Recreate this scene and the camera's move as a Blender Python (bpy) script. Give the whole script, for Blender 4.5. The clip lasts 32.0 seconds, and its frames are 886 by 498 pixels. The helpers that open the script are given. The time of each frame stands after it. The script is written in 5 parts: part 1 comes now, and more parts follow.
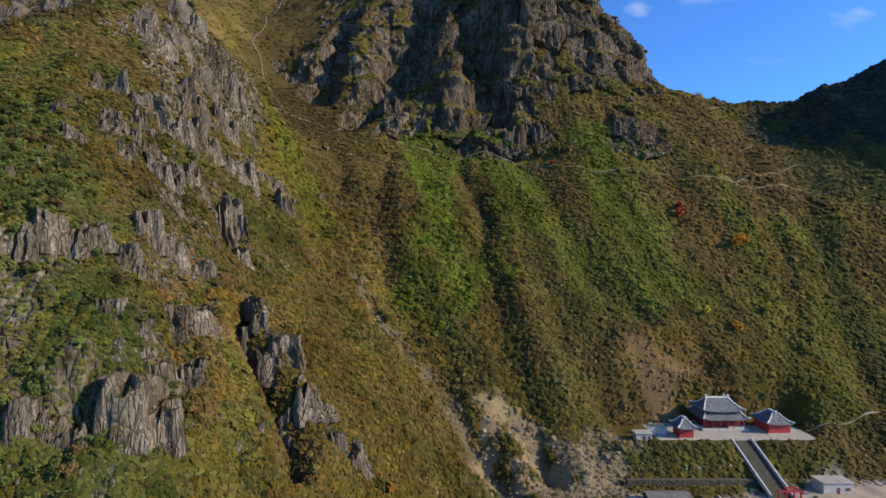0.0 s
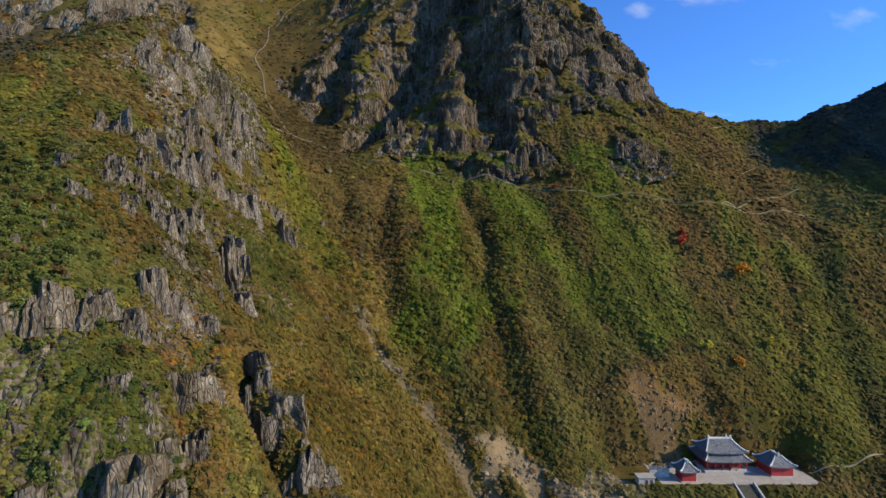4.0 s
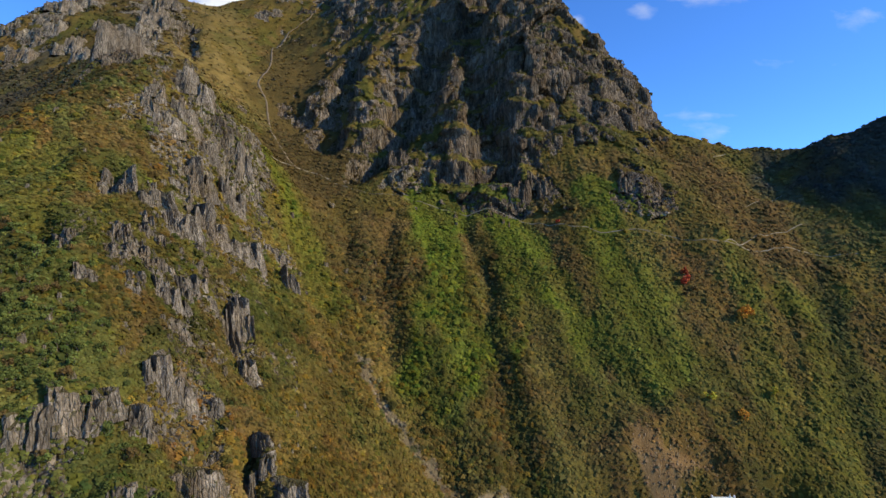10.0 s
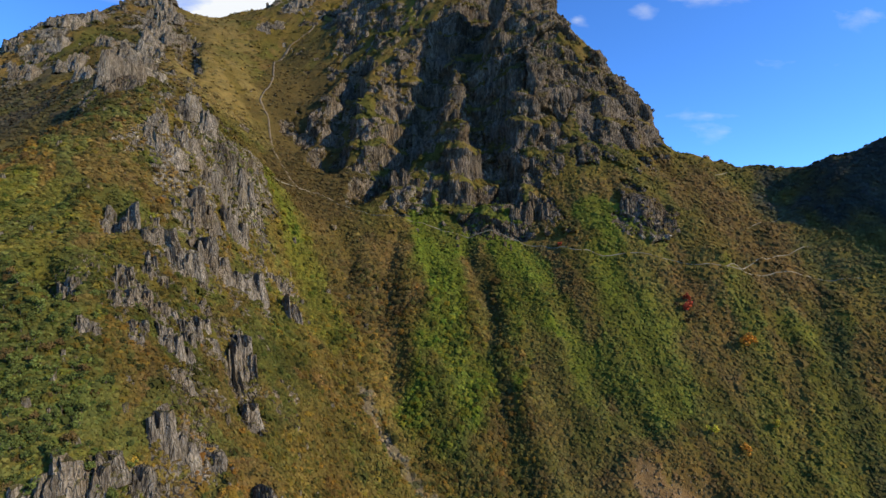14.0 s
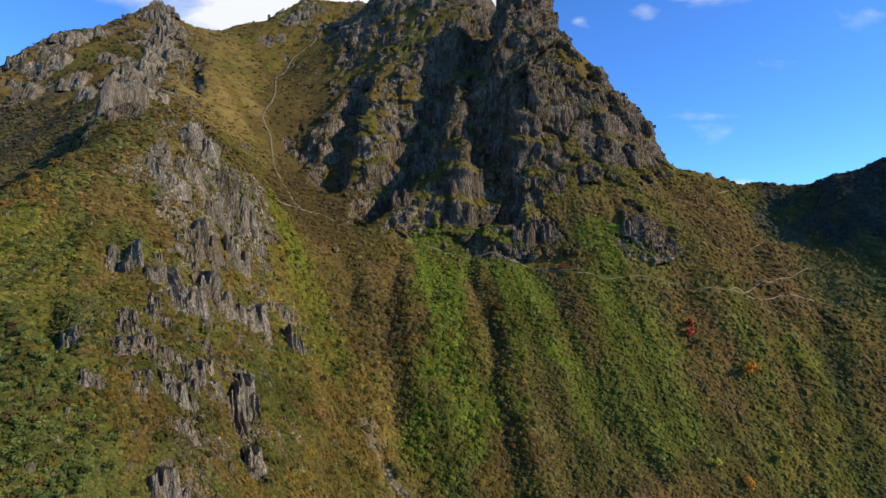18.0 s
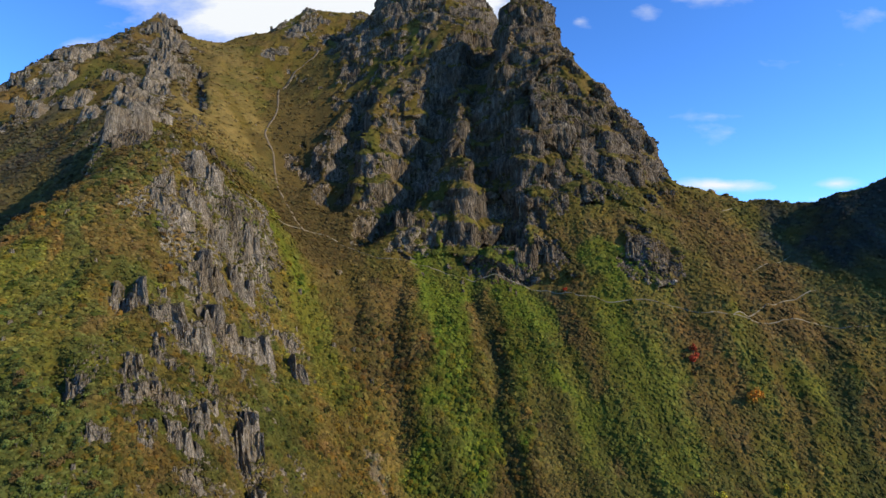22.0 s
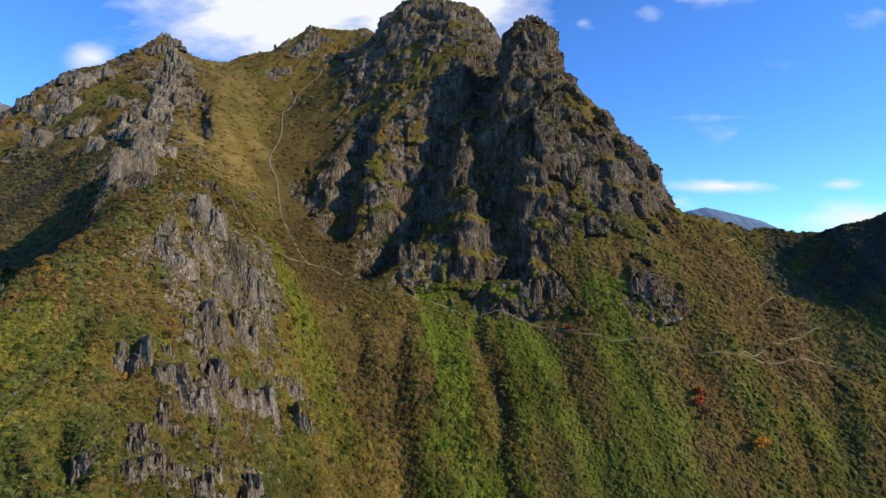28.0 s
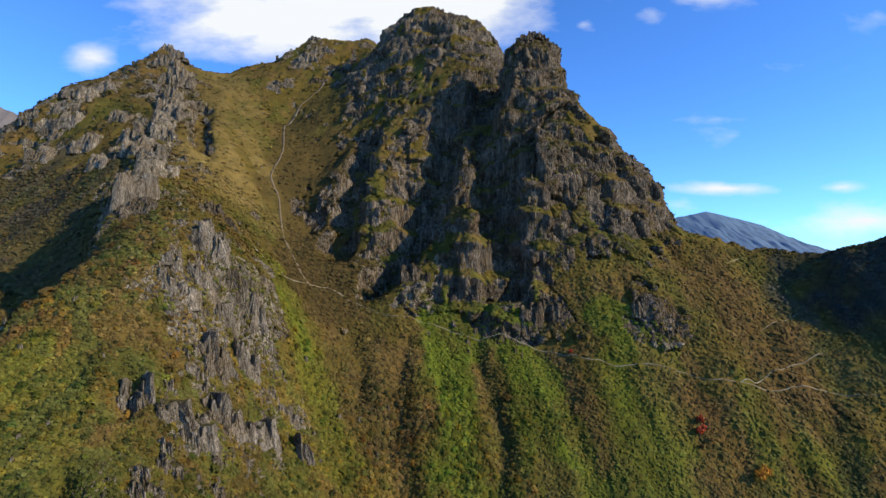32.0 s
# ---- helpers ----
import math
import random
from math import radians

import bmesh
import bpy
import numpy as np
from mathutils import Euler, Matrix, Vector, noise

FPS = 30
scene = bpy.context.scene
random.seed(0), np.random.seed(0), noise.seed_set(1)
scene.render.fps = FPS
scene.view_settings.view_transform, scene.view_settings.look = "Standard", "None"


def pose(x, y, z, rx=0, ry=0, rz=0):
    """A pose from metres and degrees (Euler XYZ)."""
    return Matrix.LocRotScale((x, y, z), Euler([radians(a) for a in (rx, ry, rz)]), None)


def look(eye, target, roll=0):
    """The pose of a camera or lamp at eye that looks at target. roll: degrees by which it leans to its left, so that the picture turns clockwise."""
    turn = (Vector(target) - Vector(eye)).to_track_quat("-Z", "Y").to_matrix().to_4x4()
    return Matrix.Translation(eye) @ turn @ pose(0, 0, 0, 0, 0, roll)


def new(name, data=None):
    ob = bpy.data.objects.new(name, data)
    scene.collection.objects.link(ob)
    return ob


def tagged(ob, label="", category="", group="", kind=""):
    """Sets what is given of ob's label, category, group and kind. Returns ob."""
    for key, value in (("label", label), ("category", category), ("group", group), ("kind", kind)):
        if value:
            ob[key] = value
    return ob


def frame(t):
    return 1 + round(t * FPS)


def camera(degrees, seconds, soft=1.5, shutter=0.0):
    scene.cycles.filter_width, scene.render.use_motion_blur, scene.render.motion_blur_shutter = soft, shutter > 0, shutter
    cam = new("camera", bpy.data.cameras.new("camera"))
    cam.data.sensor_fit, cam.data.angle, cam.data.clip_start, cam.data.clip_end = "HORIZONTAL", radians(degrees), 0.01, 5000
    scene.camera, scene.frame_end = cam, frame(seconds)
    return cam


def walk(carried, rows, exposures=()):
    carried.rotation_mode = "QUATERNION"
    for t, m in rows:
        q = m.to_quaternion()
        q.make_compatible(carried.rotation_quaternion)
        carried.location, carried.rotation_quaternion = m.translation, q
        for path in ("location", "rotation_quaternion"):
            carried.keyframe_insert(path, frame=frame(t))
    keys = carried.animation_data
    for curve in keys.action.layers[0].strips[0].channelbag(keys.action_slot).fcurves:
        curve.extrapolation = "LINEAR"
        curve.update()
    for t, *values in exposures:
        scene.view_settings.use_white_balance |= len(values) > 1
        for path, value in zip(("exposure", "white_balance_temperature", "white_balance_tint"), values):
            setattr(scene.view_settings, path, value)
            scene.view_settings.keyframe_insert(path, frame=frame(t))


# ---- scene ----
import itertools

cam = camera(82.9, 32.0)
METRES, EYE, TILT, LEAN, TURN = 120.0, 62.0, 0.0, 0.0, 0.0
ROWS = [
    (0.0, -0.00011, 0.00012, -0.00023, 0.001, -0.005, -0.001),
    (0.5, -0.00090, 0.00030, 0.01557, 0.009, -0.000, -0.017),
    (1.0, -0.00170, 0.00038, 0.03136, 0.017, 0.008, -0.035),
    (1.5, -0.00258, 0.00036, 0.04707, 0.025, 0.020, -0.055),
    (2.0, -0.00350, 0.00024, 0.06277, 0.036, 0.032, -0.076),
    (2.5, -0.00438, 0.00005, 0.07856, 0.048, 0.041, -0.098),
    (3.0, -0.00511, -0.00019, 0.09451, 0.063, 0.044, -0.120),
    (3.5, -0.00545, -0.00047, 0.11046, 0.086, 0.047, -0.132),
    (5.5, -0.00492, -0.00152, 0.17273, 0.236, 0.117, -0.077),
    (6.0, -0.00525, -0.00162, 0.18863, 0.264, 0.134, -0.086),
    (6.5, -0.00572, -0.00168, 0.20457, 0.285, 0.150, -0.095),
    (7.0, -0.00613, -0.00178, 0.22040, 0.300, 0.162, -0.098),
    (7.5, -0.00645, -0.00198, 0.23614, 0.313, 0.168, -0.101),
    (8.0, -0.00667, -0.00231, 0.25178, 0.328, 0.168, -0.106),
    (8.5, -0.00680, -0.00271, 0.26731, 0.348, 0.167, -0.112),
    (9.0, -0.00692, -0.00310, 0.28272, 0.374, 0.169, -0.118),
    (9.5, -0.00711, -0.00341, 0.29800, 0.402, 0.177, -0.124),
    (10.0, -0.00745, -0.00359, 0.31320, 0.425, 0.190, -0.132),
    (10.5, -0.00789, -0.00370, 0.32838, 0.443, 0.204, -0.140),
    (11.0, -0.00832, -0.00384, 0.34358, 0.459, 0.216, -0.147),
    (11.5, -0.00872, -0.00407, 0.35878, 0.475, 0.225, -0.153),
    (12.0, -0.00912, -0.00437, 0.37394, 0.494, 0.233, -0.157),
    (12.5, -0.00950, -0.00469, 0.38912, 0.515, 0.240, -0.159),
    (13.0, -0.00988, -0.00504, 0.40441, 0.538, 0.244, -0.158),
    (13.5, -0.01031, -0.00542, 0.41981, 0.559, 0.247, -0.156),
    (14.0, -0.01083, -0.00582, 0.43522, 0.574, 0.246, -0.152),
    (14.5, -0.01119, -0.00616, 0.45051, 0.591, 0.247, -0.141),
    (16.5, -0.01011, -0.00730, 0.51137, 0.738, 0.336, -0.023),
    (17.0, -0.01078, -0.00746, 0.52628, 0.752, 0.350, -0.018),
    (17.5, -0.01178, -0.00760, 0.54094, 0.758, 0.361, -0.021),
    (18.0, -0.01283, -0.00776, 0.55554, 0.766, 0.369, -0.022),
    (18.5, -0.01391, -0.00789, 0.57012, 0.779, 0.377, -0.022),
    (19.0, -0.01499, -0.00800, 0.58464, 0.794, 0.387, -0.020),
    (19.5, -0.01601, -0.00811, 0.59912, 0.808, 0.401, -0.016),
    (20.0, -0.01693, -0.00823, 0.61368, 0.819, 0.418, -0.005),
    (20.5, -0.01775, -0.00833, 0.62858, 0.834, 0.436, 0.012),
    (21.0, -0.01841, -0.00840, 0.64398, 0.866, 0.451, 0.034),
    (21.5, -0.01877, -0.00848, 0.65981, 0.922, 0.466, 0.056),
    (22.0, -0.01883, -0.00865, 0.67584, 0.987, 0.481, 0.077),
    (22.5, -0.01887, -0.00889, 0.69189, 1.033, 0.495, 0.095),
    (23.0, -0.01923, -0.00913, 0.70801, 1.050, 0.508, 0.110),
    (23.5, -0.01986, -0.00928, 0.72432, 1.052, 0.522, 0.124),
    (24.0, -0.02047, -0.00930, 0.74084, 1.057, 0.537, 0.136),
    (24.5, -0.02081, -0.00920, 0.75749, 1.073, 0.552, 0.146),
    (25.0, -0.02083, -0.00903, 0.77415, 1.097, 0.572, 0.153),
    (25.5, -0.02058, -0.00887, 0.79072, 1.131, 0.596, 0.156),
    (27.5, -0.02033, -0.00843, 0.85636, 1.307, 0.637, 0.166),
    (28.0, -0.02197, -0.00811, 0.87265, 1.339, 0.650, 0.132),
    (28.5, -0.02383, -0.00775, 0.88869, 1.361, 0.668, 0.089),
    (29.0, -0.02544, -0.00748, 0.90455, 1.377, 0.689, 0.050),
    (29.5, -0.02688, -0.00736, 0.92031, 1.387, 0.710, 0.016),
    (30.0, -0.02817, -0.00742, 0.93603, 1.392, 0.730, -0.013),
    (30.5, -0.02928, -0.00769, 0.95171, 1.395, 0.746, -0.039),
    (31.0, -0.03017, -0.00812, 0.96732, 1.394, 0.759, -0.064),
    (31.5, -0.03088, -0.00860, 0.98273, 1.388, 0.772, -0.085),
    (32.0, -0.03151, -0.00906, 0.99786, 1.379, 0.787, -0.099),
]
walk(cam, [(t, pose(0, 0, EYE, TILT, LEAN, TURN) @ pose(METRES * x, METRES * y, METRES * z, 90 + pitch, roll, yaw)) for t, x, y, z, yaw, pitch, roll in ROWS])


# ---- light and sky ----
SUN_DIR = Vector((0.83, -0.26, 0.48)).normalized()
sun_elev = math.asin(SUN_DIR.z)
sun_azim = math.atan2(SUN_DIR.x, SUN_DIR.y)
world = bpy.data.worlds.new("world")
scene.world = world
world.use_nodes = True
SKY_STRENGTH = 0.165
# clouds: tangent across, tangent up, half width, half height, weight
CLOUDS = [(-0.33, 0.485, 0.33, 0.10, 1.35), (-0.10, 0.52, 0.32, 0.13, 1.4), (-0.735, 0.402, 0.065, 0.036, 0.95), (-0.86, 0.34, 0.10, 0.045, 0.42),
          (0.10, 0.492, 0.06, 0.05, 0.85), (0.255, 0.462, 0.036, 0.022, 0.8), (0.39, 0.482, 0.04, 0.025, 0.6), (0.50, 0.51, 0.11, 0.025, 0.7),
          (0.53, 0.134, 0.15, 0.017, 0.98), (0.755, 0.136, 0.05, 0.014, 0.92), (0.545, 0.238, 0.13, 0.026, 0.55),
          (0.51, 0.270, 0.14, 0.018, 0.45), (0.80, 0.072, 0.22, 0.040, 0.95), (0.44, 0.10, 0.05, 0.03, 0.7),
          (0.60, 0.38, 0.30, 0.025, 0.36), (0.84, 0.47, 0.16, 0.04, 0.48)]


def build_sky():
    nt = world.node_tree
    nt.nodes.clear()

    def calc(op, p, q=None, clamp=False):
        n = nt.nodes.new("ShaderNodeMath")
        n.operation, n.use_clamp = op, clamp
        for i, v in enumerate((p, q)):
            if v is None:
                continue
            if isinstance(v, (int, float)):
                n.inputs[i].default_value = v
            else:
                nt.links.new(v, n.inputs[i])
        return n.outputs[0]

    out = nt.nodes.new("ShaderNodeOutputWorld")
    bg = nt.nodes.new("ShaderNodeBackground")
    sky = nt.nodes.new("ShaderNodeTexSky")
    sky.sky_type, sky.sun_disc = "NISHITA", False
    sky.sun_elevation, sky.sun_rotation = sun_elev, sun_azim
    sky.altitude, sky.air_density, sky.dust_density, sky.ozone_density = 1800, 1.0, 0.2, 2.0
    tc = nt.nodes.new("ShaderNodeTexCoord")
    sep = nt.nodes.new("ShaderNodeSeparateXYZ")
    nt.links.new(tc.outputs["Generated"], sep.inputs[0])
    ahead = calc("MAXIMUM", sep.outputs[1], 0.02)
    u = calc("DIVIDE", sep.outputs[0], ahead)
    v = calc("DIVIDE", sep.outputs[2], ahead)
    flat = nt.nodes.new("ShaderNodeCombineXYZ")
    nt.links.new(u, flat.inputs[0])
    nt.links.new(calc("MULTIPLY", v, 2.2), flat.inputs[1])
    puff = nt.nodes.new("ShaderNodeTexNoise")
    puff.inputs["Scale"].default_value, puff.inputs["Detail"].default_value = 7.0, 8.0
    puff.inputs["Roughness"].default_value = 0.58
    nt.links.new(flat.outputs[0], puff.inputs["Vector"])
    total = None
    for cu, cv, su, sv, w in CLOUDS:
        du = calc("DIVIDE", calc("SUBTRACT", u, cu), su)
        dv = calc("DIVIDE", calc("SUBTRACT", v, cv), sv)
        d = calc("SQRT", calc("ADD", calc("MULTIPLY", du, du), calc("MULTIPLY", dv, dv)))
        blob = calc("MULTIPLY", calc("SUBTRACT", 1.0, calc("MULTIPLY", d, 0.6), True), w)
        total = blob if total is None else calc("MAXIMUM", total, blob)
    dens = calc("ADD", total, calc("MULTIPLY", calc("SUBTRACT", puff.outputs[0], 0.5), 1.5))
    dens = calc("MULTIPLY", calc("SUBTRACT", dens, 0.42), 1.9, True)
    dens = calc("MULTIPLY", dens, calc("MULTIPLY", total, 1.1, True), True)
    mix = nt.nodes.new("ShaderNodeMix")
    mix.data_type = "RGBA"
    nt.links.new(dens, mix.inputs[0])
    deep = nt.nodes.new("ShaderNodeMix")
    deep.data_type, deep.blend_type = "RGBA", "MULTIPLY"
    deep.inputs[0].default_value = 1.0
    deep.inputs[7].default_value = (0.51, 1.0, 1.69, 1)
    nt.links.new(sky.outputs[0], deep.inputs[6])
    nt.links.new(deep.outputs[2], mix.inputs[6])
    mix.inputs[7].default_value = (5.6, 5.8, 6.0, 1)
    bg.inputs["Strength"].default_value = SKY_STRENGTH
    nt.links.new(mix.outputs[2], bg.inputs["Color"])
    nt.links.new(bg.outputs[0], out.inputs["Surface"])


build_sky()
sun_data = bpy.data.lights.new("sun", "SUN")
sun_data.energy, sun_data.angle, sun_data.color = 4.9, radians(0.55), (1.0, 0.89, 0.70)
sun = new("sun", sun_data)
sun.matrix_world = look((0, 0, 0), tuple(-SUN_DIR))


# ---- numeric noise ----
TABLE = np.random.default_rng(3).uniform(-1, 1, 65536).astype(np.float32)


def vnoise(x, y, z, seed=0):
    """Value noise from -1 to 1; z may be one number."""
    x, y = np.asarray(x, np.float32), np.asarray(y, np.float32)
    fades = []
    for w in (x, y, np.asarray(z, np.float32)):
        i = np.floor(w)
        f = w - i
        fades.append((i.astype(np.int32), f * f * (3 - 2 * f)))
    (ix, fx), (iy, fy), (iz, fz) = fades
    hx = (ix * 1619, (ix + 1) * 1619)
    hy = (iy * 31337, (iy + 1) * 31337)
    layers = []
    for c in (0, 1):
        if c and iz.ndim == 0:
            break
        hz = ((iz + c) * 6971) ^ np.int32(seed * 10133)
        low, high = hy[0] ^ hz, hy[1] ^ hz
        a = TABLE[(hx[0] ^ low) * 40503 >> 3 & 65535]
        a = a + (TABLE[(hx[1] ^ low) * 40503 >> 3 & 65535] - a) * fx
        b = TABLE[(hx[0] ^ high) * 40503 >> 3 & 65535]
        b = b + (TABLE[(hx[1] ^ high) * 40503 >> 3 & 65535] - b) * fx
        layers.append(a + (b - a) * fy)
    return layers[0] if len(layers) == 1 else layers[0] + (layers[1] - layers[0]) * fz


def fbm(x, y, z, octaves=4, seed=0, gain=0.5):
    total, amp = 0.0, 1.0
    for k in range(octaves):
        total = total + amp * vnoise(x, y, z, seed + 17 * k)
        x, y, z, amp = x * 2.03, y * 2.03, z * 2.03, amp * gain
    return total


def smooth(a, b, v):
    t = np.clip((v - a) / (b - a), 0, 1)
    return t * t * (3 - 2 * t)


# ---- the lie of the land: crests, gullies and feet of slopes ----
SPUR = [(-70, 86, 31), (-72, 93, 45), (-59, 94, 39), (-68, 100, 52), (-84, 110, 69), (-22, 119, 14), (-62, 123, 45),
        (-32, 125, 27), (-45, 136, 41), (-75, 138, 69), (-52, 142, 45), (-96, 148, 94), (-123, 157, 108), (-72, 182, 61),
        (-163, 191, 129), (-128, 199, 122), (-85, 200, 84), (-177, 201, 141), (-136, 201, 131), (-151, 257, 184),
        (-87, 260, 88), (-106, 264, 118), (-121, 269, 136), (-112, 191, 113), (-131, 279, 183),  (-124, 277, 169), (-155, 302, 207)]
GULLY = [(13, 172, -13), (17, 183, -6), (3, 191, 2), (-6, 204, 16), (-20, 208, 24), (-34, 221, 36), (-12, 246, 51),
         (-29, 250, 55), (-52, 285, 83), (-79, 289, 95), (-72, 332, 123), (-38, 367, 152), (-42, 371, 164)]
FACE = [(43, 177, -12), (60, 182, -4), (30, 185, -5), (106, 203, 9), (74, 208, 17), (89, 209, 19), (43, 217, 22),
        (152, 220, 22), (128, 221, 29), (190, 235, 34), (178, 241, 39), (24, 242, 42), (22, 258, 55), (160, 270, 63),
        (197, 272, 63), (25, 283, 77), (67, 292, 91), (225, 287, 79), (135, 289, 79), (-11, 287, 90), (172, 316, 115), (222, 327, 102), (-35, 304, 100),
        (68, 306, 93), (14, 317, 103), (179, 318, 103), (198, 322, 110)]
BUTTRESS = [(151, 337, 123), (158, 339, 129), (44, 346, 125), (119, 354, 151), (79, 364, 159), (72, 423, 277),
            (169, 419, 195), (-98, 434, 200), (9, 438, 241), (192, 450, 206), (134, 459, 296), (37, 463, 319),
            (173, 467, 262), (54, 475, 356), (82, 515, 409), (63, 512, 401), (95, 516, 402), (25, 480, 290), (48, 452, 275), (56, 384, 186), (100, 512, 382), (54, 502, 384), (120, 545, 310), (70, 570, 365)]
RIBS = [(8, 452, 262), (2, 424, 224), (-23, 403, 194), (-32, 378, 173), (17, 389, 193), (2, 366, 146), (-40, 515, 319), (-47, 458, 229),
        (-71, 449, 244), (-126, 527, 288), (-79, 518, 309), (-78, 408, 181), (-125, 443, 203), (93, 410, 222), (46, 478, 329), (54, 356, 149),
        (131, 349, 152), (128, 430, 254), (180, 474, 256), (189, 471, 233), (198, 467, 213), (162, 420, 207), (-85, 480, 262), (-100, 455, 218), (112, 500, 345), (122, 486, 318)]
BOWL = [(-133, 376, 169), (-95, 379, 157), (-204, 590, 336), (-360, 690, 432), (-342, 700, 434), (-282, 754, 472), (-224, 764, 514), (-205, 768, 518), (-322, 715, 448), (-296, 735, 464), (-147, 693, 437), (-60, 603, 421),
        (-82, 664, 498), (-56, 662, 513), (-8, 655, 496), (50, 648, 460),
        (-144, 804, 530), (-33, 660, 513), (29, 648, 487), (-60, 720, 480), (60, 720, 430)]
LEFT_RIDGE = [(-229, 325, 224), (-420, 524, 355), (-352, 644, 417), (-398, 669, 462), (-372, 660, 455), (-424, 655, 440), (-426, 605, 404), (-434, 590, 392), (-442, 552, 372), (-411, 510, 340), (-413, 477, 287), (-322, 431, 267), (-259, 494, 298), (-192, 286, 205), (-201, 222, 157), (-194, 240, 171), (-188, 265, 192), (-208, 300, 218), (-200, 282, 208), (-330, 405, 238), (-440, 400, 225),
              (-500, 500, 290), (-330, 370, 205), (-200, 315, 213), (-230, 345, 237), (-268, 420, 278),
              (-314, 530, 345), (-264, 318, 164), (-288, 330, 172), (-224, 232, 132), (-218, 258, 146), (-226, 286, 160), (-248, 314, 166), (-262, 290, 146), (-240, 250, 130), (-308, 356, 203)]
SADDLE = [(219, 343, 120), (278, 361, 159), (245, 374, 140), (294, 387, 187), (253, 397, 162), (238, 440, 196), (259, 436, 191),
          (278, 424, 186), (296, 387, 185), (300, 404, 182), (225, 443, 197), (327, 370, 203), (370, 340, 215), (420, 300, 215),
          (305, 342, 148), (400, 400, 200), (380, 460, 150), (348, 318, 190), (385, 300, 200), (450, 340, 270)]
BEHIND = [(220, 520, 180), (200, 580, 200), (150, 600, 260), (270, 500, 140), (300, 560, 100), (400, 500, 170),
          (-150, 900, 430), (-300, 900, 400), (-450, 850, 380), (0, 850, 380), (200, 800, 250), (-520, 700, 400),
          (-560, 600, 300), (300, 900, 150)]
VALLEY = [(60, 150, -16), (100, 155, -16), (140, 160, -16), (20, 140, -24), (0, 110, -26), (60, 110, -24),
          (120, 110, -24), (-75, 70, 22), (-50, 75, 14), (-30, 95, 5), (-110, 90, 70), (-140, 120, 95),
          (-200, 150, 115), (-300, 250, 150), (180, 185, -2), (230, 220, 10), (300, 280, 82), (345, 300, 135),
          (250, 180, -10), (0, 60, -38), (-60, 20, -30), (-250, 60, 40), (150, 20, -50), (350, 150, 30), (480, 250, 200)]
KNOTS = np.array(SPUR + GULLY + FACE + BUTTRESS + RIBS + BOWL + LEFT_RIDGE + SADDLE + BEHIND + VALLEY, float)


# steep rock gullies: depth, half width, where they run out below and above, course in plan
COULOIRS = [(52.0, 18.0, (352, 385), (540, 590), [(40, 570), (29, 520), (26, 480), (25, 440), (32, 400), (30, 372), (27, 352)]),
            (40.0, 18.0, (366, 395), (500, 540), [(-8, 525), (-13, 485), (-16, 452), (-34, 428), (-53, 402), (-58, 370)]),
            (30.0, 14.0, (395, 425), (500, 540), [(-92, 525), (-95, 480), (-98, 445), (-101, 405)]),
            (14.0, 9.0, (430, 470), (560, 600), [(-228, 440), (-258, 490), (-290, 560)])]


def off_line(x, y, line):
    """Distance from a line of points in plan."""
    x, y = np.asarray(x, np.float32), np.asarray(y, np.float32)
    best = np.full(x.shape, 1e9, np.float32)
    for (ax, ay), (bx, by) in zip(line[:-1], line[1:]):
        dx, dy = bx - ax, by - ay
        t = np.clip(((x - ax) * dx + (y - ay) * dy) / (dx * dx + dy * dy + 1e-9), 0, 1)
        best = np.minimum(best, (x - ax - t * dx) ** 2 + (y - ay - t * dy) ** 2)
    return np.sqrt(best)


def couloirs(x, y):
    """Depth of the rock gullies at a place in plan."""
    x, y = np.asarray(x, np.float32), np.asarray(y, np.float32)
    cut = np.zeros(x.shape)
    for deep, half, low, high, course in COULOIRS:
        d = off_line(x, y, course)
        cut = cut + deep * np.exp(-(d / half) ** 4) * smooth(low[0], low[1], y) * (1 - smooth(high[0], high[1], y))
    return cut


def fit_land():
    n = len(KNOTS)
    d = np.linalg.norm(KNOTS[:, None, :2] - KNOTS[None, :, :2], axis=2)
    lin = np.c_[np.ones(n), KNOTS[:, :2]]
    a = np.block([[d + np.eye(n) * 0.5, lin], [lin.T, np.zeros((3, 3))]])
    return np.linalg.solve(a, np.r_[KNOTS[:, 2] + couloirs(KNOTS[:, 0], KNOTS[:, 1]), 0, 0, 0])


LAND = fit_land()


def land(x, y):
    """Height of the bare land, without relief."""
    x, y = np.asarray(x, np.float32), np.asarray(y, np.float32)
    z = np.zeros(x.shape)
    for (kx, ky, _), w in zip(KNOTS.astype(np.float32), LAND):
        z += np.float32(w) * np.sqrt((x - kx) ** 2 + (y - ky) ** 2)
    return z - couloirs(x, y) + LAND[-3] + LAND[-2] * x + LAND[-1] * y


